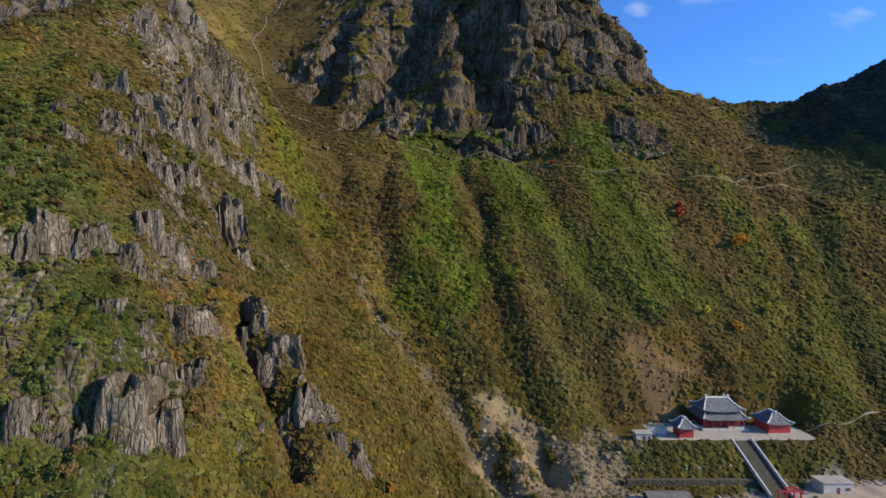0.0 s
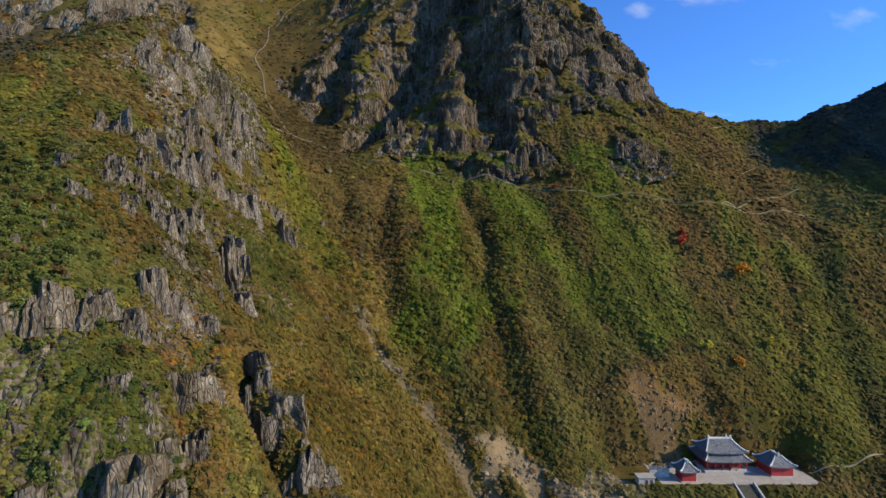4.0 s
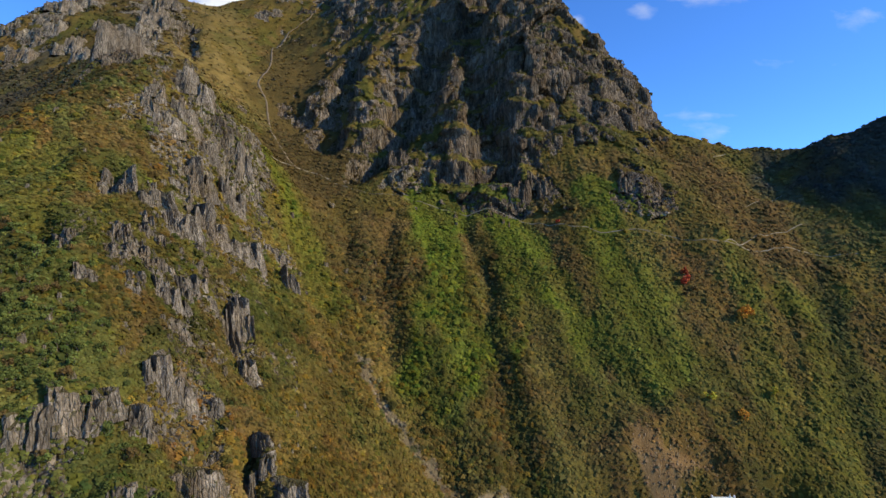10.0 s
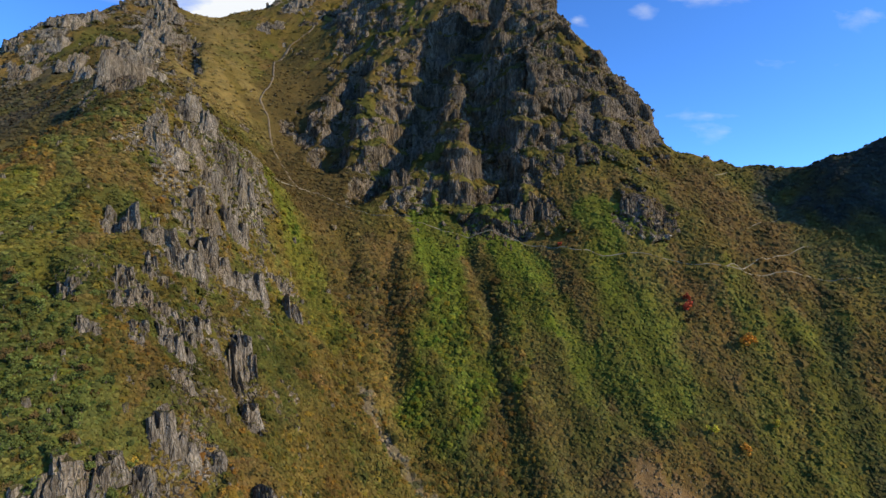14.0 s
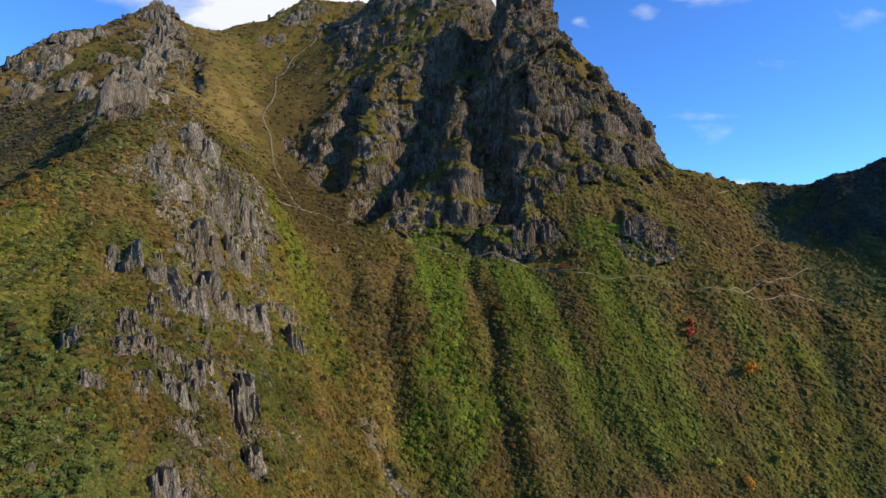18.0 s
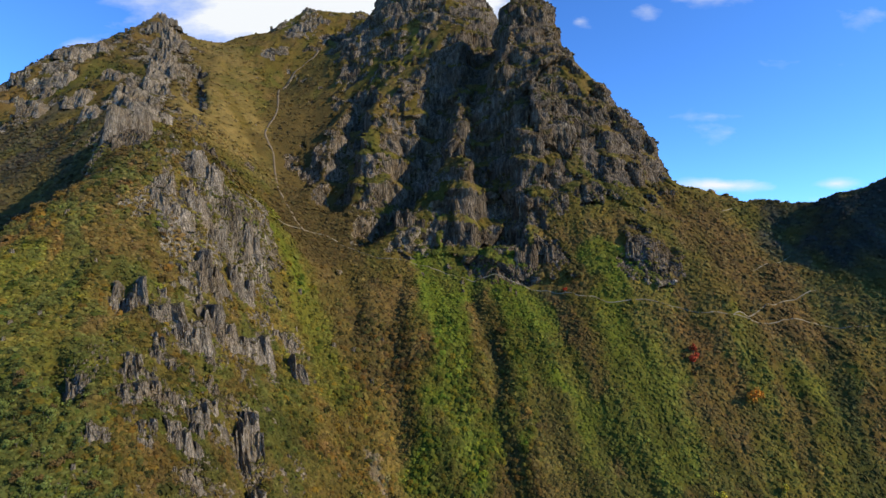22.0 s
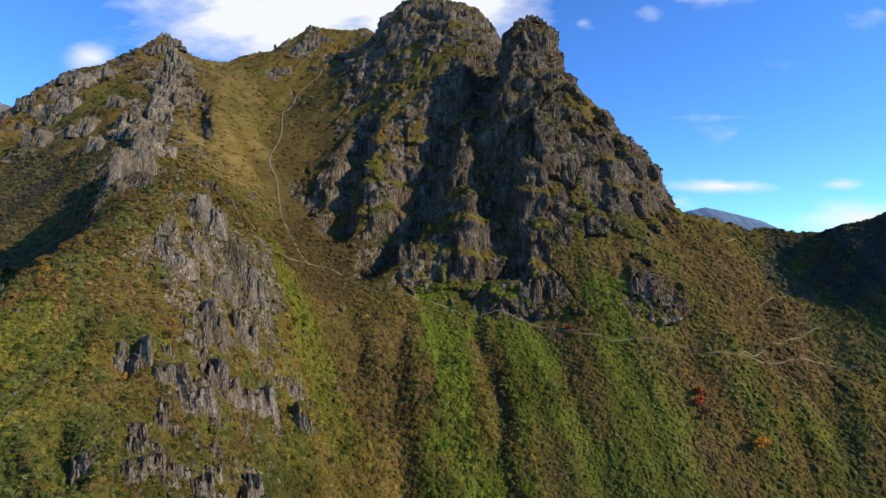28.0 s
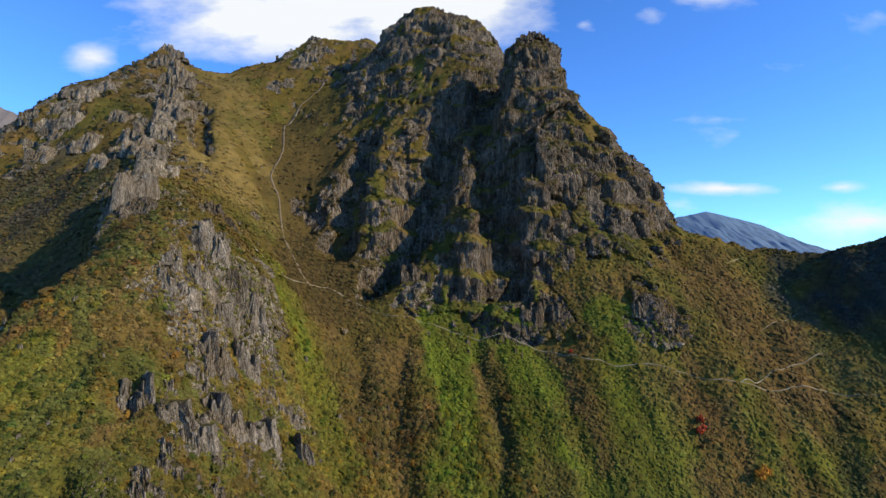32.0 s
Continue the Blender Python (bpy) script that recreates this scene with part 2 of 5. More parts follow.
# stream gullies: depth, half width, course in plan
RUNNELS = [(3.2, 4.5, [(82, 206), (92, 208), (106, 207)]), (3.0, 4.5, [(25, 186), (33, 174), (38, 162)]),
           (3.2, 5.0, [(4, 372), (12, 350), (20, 300), (26, 258), (33, 200), (37, 165)]),
           (2.4, 6.0, [(58, 345), (66, 300), (73, 262), (84, 225)]),
           (4.0, 7.0, [(-36, 330), (-41, 300), (-41, 272), (-20, 236), (-3, 205)]),
           (3.5, 5.0, [(-30, 222), (-15, 204), (3, 186), (16, 168), (24, 150)]),
           (2.2, 6.0, [(240, 340), (231, 317), (205, 268), (182, 232), (172, 196)]),
           (1.4, 6.0, [(130, 330), (150, 290), (160, 250)]), (2.5, 5.0, [(-75, 340), (-62, 300), (-52, 270)]),
           (1.6, 6.0, [(215, 360), (196, 310), (175, 262), (160, 225)]), (1.3, 6.0, [(98, 320), (106, 275), (112, 240)]),
           (7.0, 3.2, [(-55, 139), (-49, 128), (-43, 117), (-37, 108)]), (6.0, 2.8, [(-83, 194), (-80, 182), (-75, 170), (-70, 160)]),
           (5.0, 3.0, [(-62, 108), (-57, 98), (-60, 88)]), (6.0, 3.0, [(-126, 158), (-122, 150), (-118, 143)]), (6.0, 3.2, [(-140, 203), (-136, 194), (-130, 186)])]
TERRACE = (64.0, 134.0, 178.0, 196.0, -6.0)
YARD = (30.0, 190.0, 120.0, 160.0, -16.0)
YARD_EAST = (116.0, 215.0, 120.0, 167.0, -16.0)


def level(z, x, y, box, soft_front, soft_side):
    x0, x1, y0, y1, h = box
    k = smooth(x0 - soft_side, x0, x) * (1 - smooth(x1, x1 + soft_side, x))
    k = k * smooth(y0 - soft_front, y0, y) * (1 - smooth(y1, y1 + soft_side, y))
    return z * (1 - k) + h * k


def height(x, y):
    """Height of the ground with folds and relief."""
    z = land(x, y)
    far = smooth(80, 500, y)
    z = z + fbm(x / 34.0, y / 34.0, 0.3, 3, 5) * (1.4 + 2.6 * far)
    bend = x + 0.22 * y + 5.0 * vnoise(x / 40.0, y / 40.0, 0.2, 13)
    face = smooth(-75, -35, x) * smooth(190, 215, y) * (1 - smooth(360, 400, y))
    z = z + face * (1.1 * (0.5 - np.abs(vnoise(bend / 9.0, y / 75.0, 0.5, 14))) + 0.6 * (0.5 - np.abs(vnoise(bend / 4.2, y / 48.0, 0.5, 15))))
    wob = 6.0 * vnoise(x / 22.0, y / 22.0, 0.7, 9)
    for deep, half, course in RUNNELS:
        d = off_line(x + wob, y, course)
        z = z - deep * np.exp(-(d / half) ** 2) + 0.45 * deep * np.exp(-((d - 2.4 * half) / (1.2 * half)) ** 2)
    z = level(z, x, y, YARD, 8.0, 12.0)
    z = level(z, x, y, YARD_EAST, 6.0, 8.0)
    z = level(z, x, y, TERRACE, 9.0, 10.0)
    flight = np.clip(-6.9 - (178.2 - y) * 0.465, -16.6, -6.6)
    k = smooth(99.5, 102, x) * (1 - smooth(110, 112.5, x)) * smooth(150, 153, y) * (1 - smooth(178.0, 178.6, y))
    return z * (1 - k) + np.minimum(z, flight) * k


# ---- materials ----
def shader(name):
    m = bpy.data.materials.new(name)
    m.use_nodes = True
    return m, m.node_tree, m.node_tree.nodes["Principled BSDF"]


def add_noise(nt, scale, detail=4.0, rough=0.55, stretch=None):
    geo = nt.nodes.new("ShaderNodeNewGeometry")
    n = nt.nodes.new("ShaderNodeTexNoise")
    n.inputs["Scale"].default_value, n.inputs["Detail"].default_value, n.inputs["Roughness"].default_value = scale, detail, rough
    if stretch:
        mp = nt.nodes.new("ShaderNodeMapping")
        mp.inputs["Scale"].default_value = stretch
        nt.links.new(geo.outputs["Position"], mp.inputs[0])
        nt.links.new(mp.outputs[0], n.inputs["Vector"])
    else:
        nt.links.new(geo.outputs["Position"], n.inputs["Vector"])
    return n.outputs[0]


def ramp(nt, fac, stops):
    r = nt.nodes.new("ShaderNodeValToRGB")
    while len(r.color_ramp.elements) < len(stops):
        r.color_ramp.elements.new(0.5)
    for e, (p, col) in zip(r.color_ramp.elements, stops):
        e.position, e.color = p, (*col, 1)
    nt.links.new(fac, r.inputs[0])
    return r.outputs[0]


def blend(nt, kind, fac, a, b):
    n = nt.nodes.new("ShaderNodeMix")
    n.data_type, n.blend_type = "RGBA", kind
    for i, v in ((0, fac), (6, a), (7, b)):
        if isinstance(v, (int, float)):
            n.inputs[i].default_value = v
        elif isinstance(v, tuple):
            n.inputs[i].default_value = (*v, 1)
        else:
            nt.links.new(v, n.inputs[i])
    return n.outputs[2]


def add_bump(nt, bsdf, h, strength, distance):
    b = nt.nodes.new("ShaderNodeBump")
    b.inputs["Strength"].default_value, b.inputs["Distance"].default_value = strength, distance
    nt.links.new(h, b.inputs["Height"])
    nt.links.new(b.outputs[0], bsdf.inputs["Normal"])


def attribute(nt, name):
    n = nt.nodes.new("ShaderNodeAttribute")
    n.attribute_name = name
    return n


def slope_material():
    m, nt, p = shader("scrub_slope")
    col = attribute(nt, "cover").outputs["Color"]
    fine = add_noise(nt, 1.5, 6, 0.68)
    mid = add_noise(nt, 0.16, 4)
    col = blend(nt, "MULTIPLY", 1.0, col, ramp(nt, fine, [(0.3, (0.75, 0.75, 0.75)), (0.7, (1.22, 1.22, 1.2))]))
    col = blend(nt, "MULTIPLY", 0.8, col, ramp(nt, mid, [(0.3, (0.8, 0.85, 0.8)), (0.7, (1.2, 1.12, 1.0))]))
    nt.links.new(col, p.inputs["Base Color"])
    p.inputs["Roughness"].default_value = 0.95
    p.inputs["Specular IOR Level"].default_value = 0.05
    add_bump(nt, p, fine, 0.6, 0.6)
    return m


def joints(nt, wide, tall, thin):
    """Upright joints between rock columns, for painted crevice shade: 0 in the joint, 1 on the rock."""
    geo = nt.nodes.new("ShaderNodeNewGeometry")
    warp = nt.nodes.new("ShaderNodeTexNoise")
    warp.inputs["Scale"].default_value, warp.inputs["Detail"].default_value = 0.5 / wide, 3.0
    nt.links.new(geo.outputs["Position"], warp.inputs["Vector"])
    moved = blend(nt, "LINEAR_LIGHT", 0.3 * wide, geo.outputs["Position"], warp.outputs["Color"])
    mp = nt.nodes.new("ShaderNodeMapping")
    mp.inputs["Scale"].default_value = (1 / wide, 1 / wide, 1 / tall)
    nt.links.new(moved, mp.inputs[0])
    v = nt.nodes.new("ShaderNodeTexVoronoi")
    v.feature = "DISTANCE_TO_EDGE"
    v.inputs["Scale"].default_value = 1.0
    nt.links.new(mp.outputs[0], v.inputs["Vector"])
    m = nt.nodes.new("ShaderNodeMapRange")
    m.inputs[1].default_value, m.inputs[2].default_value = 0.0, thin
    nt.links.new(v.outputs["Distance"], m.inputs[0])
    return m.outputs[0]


def rock_material(name, light, dark, stain, use_cover, fine=1.0):
    m, nt, p = shader(name)
    streak = add_noise(nt, fine, 6, 0.66, (0.34, 0.34, 0.08))
    grain = add_noise(nt, 1.6 * fine, 6, 0.75)
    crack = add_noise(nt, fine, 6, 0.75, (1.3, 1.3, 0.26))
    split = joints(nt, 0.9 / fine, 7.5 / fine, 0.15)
    patch = add_noise(nt, 0.06, 4, 0.6)
    patchy = add_noise(nt, 0.5 * fine, 4, 0.6)
    info = nt.nodes.new("ShaderNodeObjectInfo")
    col = ramp(nt, streak, [(0.30, dark), (0.50, tuple((a + b) / 2 for a, b in zip(light, dark))), (0.68, light)])
    col = blend(nt, "MIX", ramp(nt, patch, [(0.48, (0, 0, 0)), (0.70, (0.75, 0.75, 0.75))]), col, stain)
    col = blend(nt, "MULTIPLY", 1.0, col, ramp(nt, grain, [(0.30, (0.55, 0.55, 0.55)), (0.68, (1.25, 1.25, 1.25))]))
    # cracks and joints are also darkened in the colour, like shaded crevices
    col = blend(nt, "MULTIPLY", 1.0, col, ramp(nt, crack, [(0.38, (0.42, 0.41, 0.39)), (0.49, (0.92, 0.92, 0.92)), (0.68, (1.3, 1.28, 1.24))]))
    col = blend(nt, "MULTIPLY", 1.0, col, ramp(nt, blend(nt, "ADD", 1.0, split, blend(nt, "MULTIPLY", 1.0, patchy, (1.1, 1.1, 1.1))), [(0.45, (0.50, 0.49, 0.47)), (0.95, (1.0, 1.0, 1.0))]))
    if use_cover:
        cov = attribute(nt, "cover")
        geo = nt.nodes.new("ShaderNodeNewGeometry")
        sep = nt.nodes.new("ShaderNodeSeparateXYZ")
        nt.links.new(geo.outputs["Normal"], sep.inputs[0])
        add = nt.nodes.new("ShaderNodeMath")
        add.operation = "ADD"
        add.operation = "MULTIPLY_ADD"
        nt.links.new(sep.outputs[2], add.inputs[0])
        add.inputs[1].default_value = 0.42
        nt.links.new(patch, add.inputs[2])
        col = blend(nt, "MIX", ramp(nt, add.outputs[0], [(0.80, (0, 0, 0)), (0.93, (0.85, 0.85, 0.85))]), col, blend(nt, "MULTIPLY", 1.0, cov.outputs["Color"], (0.68, 0.66, 0.68)))
    else:
        vary = nt.nodes.new("ShaderNodeMapRange")
        vary.inputs[3].default_value, vary.inputs[4].default_value = 0.75, 1.2
        nt.links.new(info.outputs["Random"], vary.inputs[0])
        col = blend(nt, "MULTIPLY", 1.0, col, vary.outputs[0])
        geo = nt.nodes.new("ShaderNodeNewGeometry")
        sep = nt.nodes.new("ShaderNodeSeparateXYZ")
        nt.links.new(geo.outputs["Normal"], sep.inputs[0])
        grown = nt.nodes.new("ShaderNodeMath")
        grown.operation = "MULTIPLY_ADD"
        nt.links.new(sep.outputs[2], grown.inputs[0])
        grown.inputs[1].default_value = 0.6
        nt.links.new(grain, grown.inputs[2])
        col = blend(nt, "MIX", ramp(nt, grown.outputs[0], [(0.80, (0, 0, 0)), (0.95, (0.9, 0.9, 0.9))]), col, (0.105, 0.085, 0.024))
    nt.links.new(col, p.inputs["Base Color"])
    p.inputs["Roughness"].default_value = 0.95
    p.inputs["Specular IOR Level"].default_value = 0.1
    add_bump(nt, p, blend(nt, "MULTIPLY", 1.0, crack, split), 1.0, 0.8 / fine)
    return m


def leaf_material(name, attr=None, colour=(0.1, 0.1, 0.03), spread=0.11):
    m, nt, p = shader(name)
    if attr:
        col = attribute(nt, attr).outputs["Color"]
    else:
        info = nt.nodes.new("ShaderNodeObjectInfo")
        col = ramp(nt, info.outputs["Random"], [(0.0, tuple(c * 0.7 for c in colour)), (1.0, tuple(min(1, c * 1.3) for c in colour))])
    geo = nt.nodes.new("ShaderNodeNewGeometry")
    vary = nt.nodes.new("ShaderNodeMapRange")
    vary.inputs[3].default_value, vary.inputs[4].default_value = 1 - spread, 1 + spread
    nt.links.new(geo.outputs["Random Per Island"], vary.inputs[0])
    col = blend(nt, "MULTIPLY", 1.0, col, vary.outputs[0])
    nt.links.new(col, p.inputs["Base Color"])
    p.inputs["Roughness"].default_value = 0.85
    p.inputs["Specular IOR Level"].default_value = 0.08
    return m


def plain(name, a, b, scale=1.5, rough=0.8, metal=0.0, stretch=None, bump=0.3):
    m, nt, p = shader(name)
    n = add_noise(nt, scale, 5, 0.6, stretch)
    nt.links.new(ramp(nt, n, [(0.3, a), (0.7, b)]), p.inputs["Base Color"])
    p.inputs["Roughness"].default_value, p.inputs["Metallic"].default_value = rough, metal
    add_bump(nt, p, n, bump, 0.08)
    return m


def tile_material(name, a, b):
    """Rows of round roof tiles."""
    m, nt, p = shader(name)
    w = nt.nodes.new("ShaderNodeTexWave")
    w.wave_type, w.bands_direction = "BANDS", "X"
    w.inputs["Scale"].default_value, w.inputs["Distortion"].default_value = 5.0, 0.3
    tc = nt.nodes.new("ShaderNodeTexCoord")
    nt.links.new(tc.outputs["Object"], w.inputs["Vector"])
    n = add_noise(nt, 0.8, 5, 0.6)
    col = ramp(nt, n, [(0.3, a), (0.7, b)])
    col = blend(nt, "MULTIPLY", 0.6, col, ramp(nt, w.outputs["Fac"], [(0.1, (0.45, 0.45, 0.45)), (0.6, (1.1, 1.1, 1.1))]))
    nt.links.new(col, p.inputs["Base Color"])
    p.inputs["Roughness"].default_value = 0.75
    add_bump(nt, p, w.outputs["Fac"], 0.6, 0.08)
    return m


M_SLOPE = slope_material()
M_CLIFF = rock_material("cliff_rock", (0.290, 0.225, 0.152), (0.045, 0.036, 0.026), (0.150, 0.098, 0.052), True, 0.36)
M_BUTTRESS = rock_material("buttress_rock", (0.235, 0.180, 0.120), (0.045, 0.035, 0.024), (0.15, 0.10, 0.054), False, 0.4)
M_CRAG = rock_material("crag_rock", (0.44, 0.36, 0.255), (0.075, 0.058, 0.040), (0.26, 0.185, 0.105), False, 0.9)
M_RIDGEROCK = rock_material("ridge_rock", (0.42, 0.34, 0.225), (0.065, 0.050, 0.034), (0.20, 0.138, 0.074), True, 0.42)
M_SUMMIT = rock_material("summit_rock", (0.340, 0.265, 0.180), (0.058, 0.046, 0.031), (0.20, 0.136, 0.072), True, 0.32)
M_SCRUB = leaf_material("scrub_leaves", "leaf")
M_RED = leaf_material("red_leaves", None, (0.46, 0.075, 0.03))
M_ORANGE = leaf_material("orange_leaves", None, (0.62, 0.26, 0.03))
M_YELLOW = leaf_material("yellow_leaves", None, (0.50, 0.40, 0.04))
M_TREE = leaf_material("tree_leaves", None, (0.090, 0.104, 0.024))
M_TREE_B = leaf_material("pale_tree_leaves", None, (0.128, 0.146, 0.032))
M_TREE_C = leaf_material("rusty_tree_leaves", None, (0.125, 0.080, 0.026))
M_BARK = plain("bark", (0.07, 0.05, 0.035), (0.16, 0.125, 0.09), 3, 0.9)
M_PATH = plain("trodden_earth", (0.10, 0.080, 0.042), (0.34, 0.275, 0.17), 0.09, 0.95)
M_TRACK = plain("earthy_track", (0.115, 0.080, 0.040), (0.21, 0.150, 0.078), 0.07, 0.95)
M_SLIP = plain("slipped_earth", (0.16, 0.100, 0.048), (0.32, 0.215, 0.11), 0.5, 0.95)
M_PAVING = plain("pale_paving", (0.33, 0.28, 0.205), (0.47, 0.41, 0.31), 0.6, 0.85)
M_STONE = plain("pale_stone", (0.38, 0.34, 0.28), (0.56, 0.51, 0.43), 1.2, 0.8)
M_WALLSTONE = plain("dark_walling", (0.060, 0.052, 0.030), (0.125, 0.105, 0.062), 1.0, 0.95, bump=0.8)
M_REDWALL = plain("red_paint", (0.36, 0.022, 0.018), (0.48, 0.04, 0.03), 0.8, 0.6)
M_DARKWOOD = plain("dark_red_wood", (0.12, 0.02, 0.016), (0.20, 0.035, 0.028), 1.5, 0.6)
M_TILE = tile_material("grey_roof_tiles", (0.105, 0.108, 0.108), (0.20, 0.202, 0.20))
M_RIDGE = plain("white_ridge_plaster", (0.66, 0.62, 0.52), (0.82, 0.78, 0.68), 1.0, 0.7)
M_SHEET = plain("grey_sheet_roof", (0.11, 0.095, 0.075), (0.20, 0.175, 0.14), 0.4, 0.8)
# blue haze of distance is mixed into this base colour
M_FAR = plain("haze_blue_forest", (0.085, 0.140, 0.195), (0.115, 0.175, 0.230), 0.01, 1.0, bump=0.0)
M_FARROCK = plain("distant_rock", (0.13, 0.11, 0.10), (0.20, 0.16, 0.13), 0.03, 1.0)


# ---- the mountain sheet ----
COVER = dict(olive=(0.120, 0.084, 0.018), brown=(0.142, 0.086, 0.027), green=(0.084, 0.080, 0.016),
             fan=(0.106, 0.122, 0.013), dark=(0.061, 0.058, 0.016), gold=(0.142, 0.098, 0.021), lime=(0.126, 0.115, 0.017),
             rust=(0.155, 0.080, 0.022), scree=(0.194, 0.147, 0.094), tan=(0.300, 0.215, 0.118), earth=(0.205, 0.125, 0.056), yard=(0.441, 0.35, 0.260),
             sage=(0.104, 0.093, 0.029), wood=(0.081, 0.084, 0.018), forest_and_shade=(0.040, 0.042, 0.032), straw=(0.190, 0.130, 0.040), umber=(0.083, 0.057, 0.018))
# plant cover and painted shade: kind, course in plan, half width, weight
PATCHES = [("gold", [(-82, 277), (-60, 250), (-37, 227), (-20, 190)], 22, 0.7), ("gold", [(-50, 170), (-20, 140), (-5, 165)], 20, 0.65),
           ("rust", [(-60, 215), (-40, 175)], 10, 0.5), ("umber", [(-90, 400), (-80, 340), (-52, 305)], 24, 0.6),
           ("lime", [(-90, 250), (-72, 225)], 10, 0.6),
           ("fan", [(-10, 352), (-2, 300), (1, 238)], 20, 1.0), ("fan", [(28, 352), (42, 305), (53, 250)], 21, 1.0), ("fan", [(58, 315), (64, 275), (68, 250)], 9, 0.6),
           ("fan", [(112, 330), (102, 290), (96, 255)], 25, 0.75), ("fan", [(100, 348), (122, 336)], 12, 0.8), ("fan", [(95, 320), (90, 290)], 9, 0.6),
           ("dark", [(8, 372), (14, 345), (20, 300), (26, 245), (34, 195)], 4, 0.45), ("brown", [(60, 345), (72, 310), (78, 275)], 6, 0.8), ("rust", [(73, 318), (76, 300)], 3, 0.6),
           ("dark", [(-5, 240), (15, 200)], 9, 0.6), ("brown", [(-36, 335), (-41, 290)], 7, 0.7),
           ("brown", [(50, 262), (48, 225), (56, 200)], 15, 0.75), ("brown", [(60, 215), (85, 215)], 12, 0.6),
           ("brown", [(124, 317), (145, 280), (150, 250)], 15, 0.65), ("olive", [(180, 293), (173, 240)], 25, 0.5),
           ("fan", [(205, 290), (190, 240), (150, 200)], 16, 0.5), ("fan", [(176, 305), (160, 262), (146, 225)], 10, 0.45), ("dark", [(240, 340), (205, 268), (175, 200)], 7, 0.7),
           # second entry paints the right-hand hill's shade into its ground colour
           ("brown", [(195, 390), (215, 345), (200, 320)], 30, 0.85), ("forest_and_shade", [(270, 380), (300, 358), (345, 340)], 34, 1.0), ("rust", [(140, 305), (150, 285)], 9, 0.5),
           ("sage", [(250, 330), (275, 300)], 22, 0.5), ("straw", [(-335, 670), (-275, 570), (-222, 480), (-180, 425)], 44, 0.9),
           ("brown", [(-160, 560), (-128, 450), (-112, 395)], 34, 0.9), ("umber", [(-165, 575), (-146, 510), (-132, 450), (-112, 395), (-92, 370)], 36, 1.4), ("olive", [(-242, 517), (-207, 477), (-170, 440)], 7, 0.8), ("olive", [(-150, 640), (-80, 620)], 50, 0.6),
           ("rust", [(-205, 232), (-190, 215), (-172, 205)], 14, 0.9), ("gold", [(-180, 225), (-140, 205)], 24, 0.5), ("brown", [(-165, 250), (-150, 235)], 14, 0.6), ("brown", [(-200, 250), (-150, 225)], 22, 0.65),
           ("lime", [(-175, 195), (-140, 165), (-125, 148)], 18, 0.75), ("forest_and_shade", [(-365, 415), (-285, 345)], 48, 0.6),
           ("wood", [(-125, 138), (-100, 122), (-82, 98), (-66, 80)], 17, 0.95), ("wood", [(-62, 95), (-58, 70)], 13, 0.95), ("green", [(-50, 112), (-40, 100)], 6, 0.7), ("wood", [(-112, 175), (-106, 165)], 8, 0.6),
           ("rust", [(-78, 150), (-66, 135)], 8, 0.6), ("rust", [(-63, 118), (-50, 105)], 6, 0.6), ("rust", [(-92, 205), (-80, 180)], 6, 0.6),
           ("scree", [(-40, 232), (-15, 206), (3, 187), (17, 167), (28, 150)], 3.6, 0.62), ("tan", [(25, 186), (34, 172), (36, 160)], 8, 0.85),
           # the thin dark entry is the ledge's shadow line, painted on the ground
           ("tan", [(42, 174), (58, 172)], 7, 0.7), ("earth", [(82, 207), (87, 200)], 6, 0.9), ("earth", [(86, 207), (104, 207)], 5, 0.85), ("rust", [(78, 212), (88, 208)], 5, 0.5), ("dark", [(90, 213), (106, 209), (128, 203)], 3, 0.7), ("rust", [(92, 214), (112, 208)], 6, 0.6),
           ("green", [(66, 172), (100, 172)], 5, 0.8), ("green", [(112, 172), (135, 172)], 5, 0.6), ("olive", [(64, 165), (120, 166)], 4, 0.7),
           ("yard", [(30, 150), (64, 152)], 6, 0.9), ("yard", [(76, 142), (112, 150), (200, 155)], 14, 0.97), ("yard", [(122, 158), (200, 158)], 7, 0.97), ("tan", [(12, 166), (30, 160), (50, 160)], 6, 0.85), ("dark", [(160, 176), (200, 190)], 8, 0.6),
           ("umber", [(-398, 660), (-314, 530), (-285, 440)], 52, 0.7), ("brown", [(-450, 500), (-425, 560), (-398, 660)], 50, 0.6), ("umber", [(-150, 520), (-136, 460)], 30, 0.9), ("umber", [(-186, 575), (-178, 519), (-160, 462), (-146, 440)], 26, 0.9),
           ("lime", [(-136, 362), (-116, 322), (-98, 306), (-80, 288), (-64, 256)], 12, 1.0), ("fan", [(-112, 316), (-96, 304)], 7, 0.8)]
# ground where bare rock breaks through: course in plan, half width, weight
ROCKY = [([(-70, 445), (-62, 500), (-70, 600)], 42, 0.6), ([(-90, 660), (-20, 640), (60, 640)], 60, 0.8), ([(-205, 292), (-230, 350), (-262, 420), (-314, 530), (-398, 669)], 36, 0.72),
         ([(-398, 669), (-420, 524), (-490, 470)], 58, 0.7), ([(-150, 290), (-118, 240), (-95, 165)], 17, 0.44),
         ([(-95, 165), (-75, 118)], 12, 0.42), ([(122, 346), (150, 341)], 10, 0.75), ([(-20, 410), (-35, 375)], 14, 0.6),
         ([(-282, 754), (-144, 804), (-70, 690)], 45, 0.6), ([(46, 372), (70, 410), (80, 470), (86, 512)], 36, 0.95), ([(100, 395), (150, 432), (182, 458)], 30, 0.95), ([(-185, 290), (-165, 350)], 10, 0.4)]

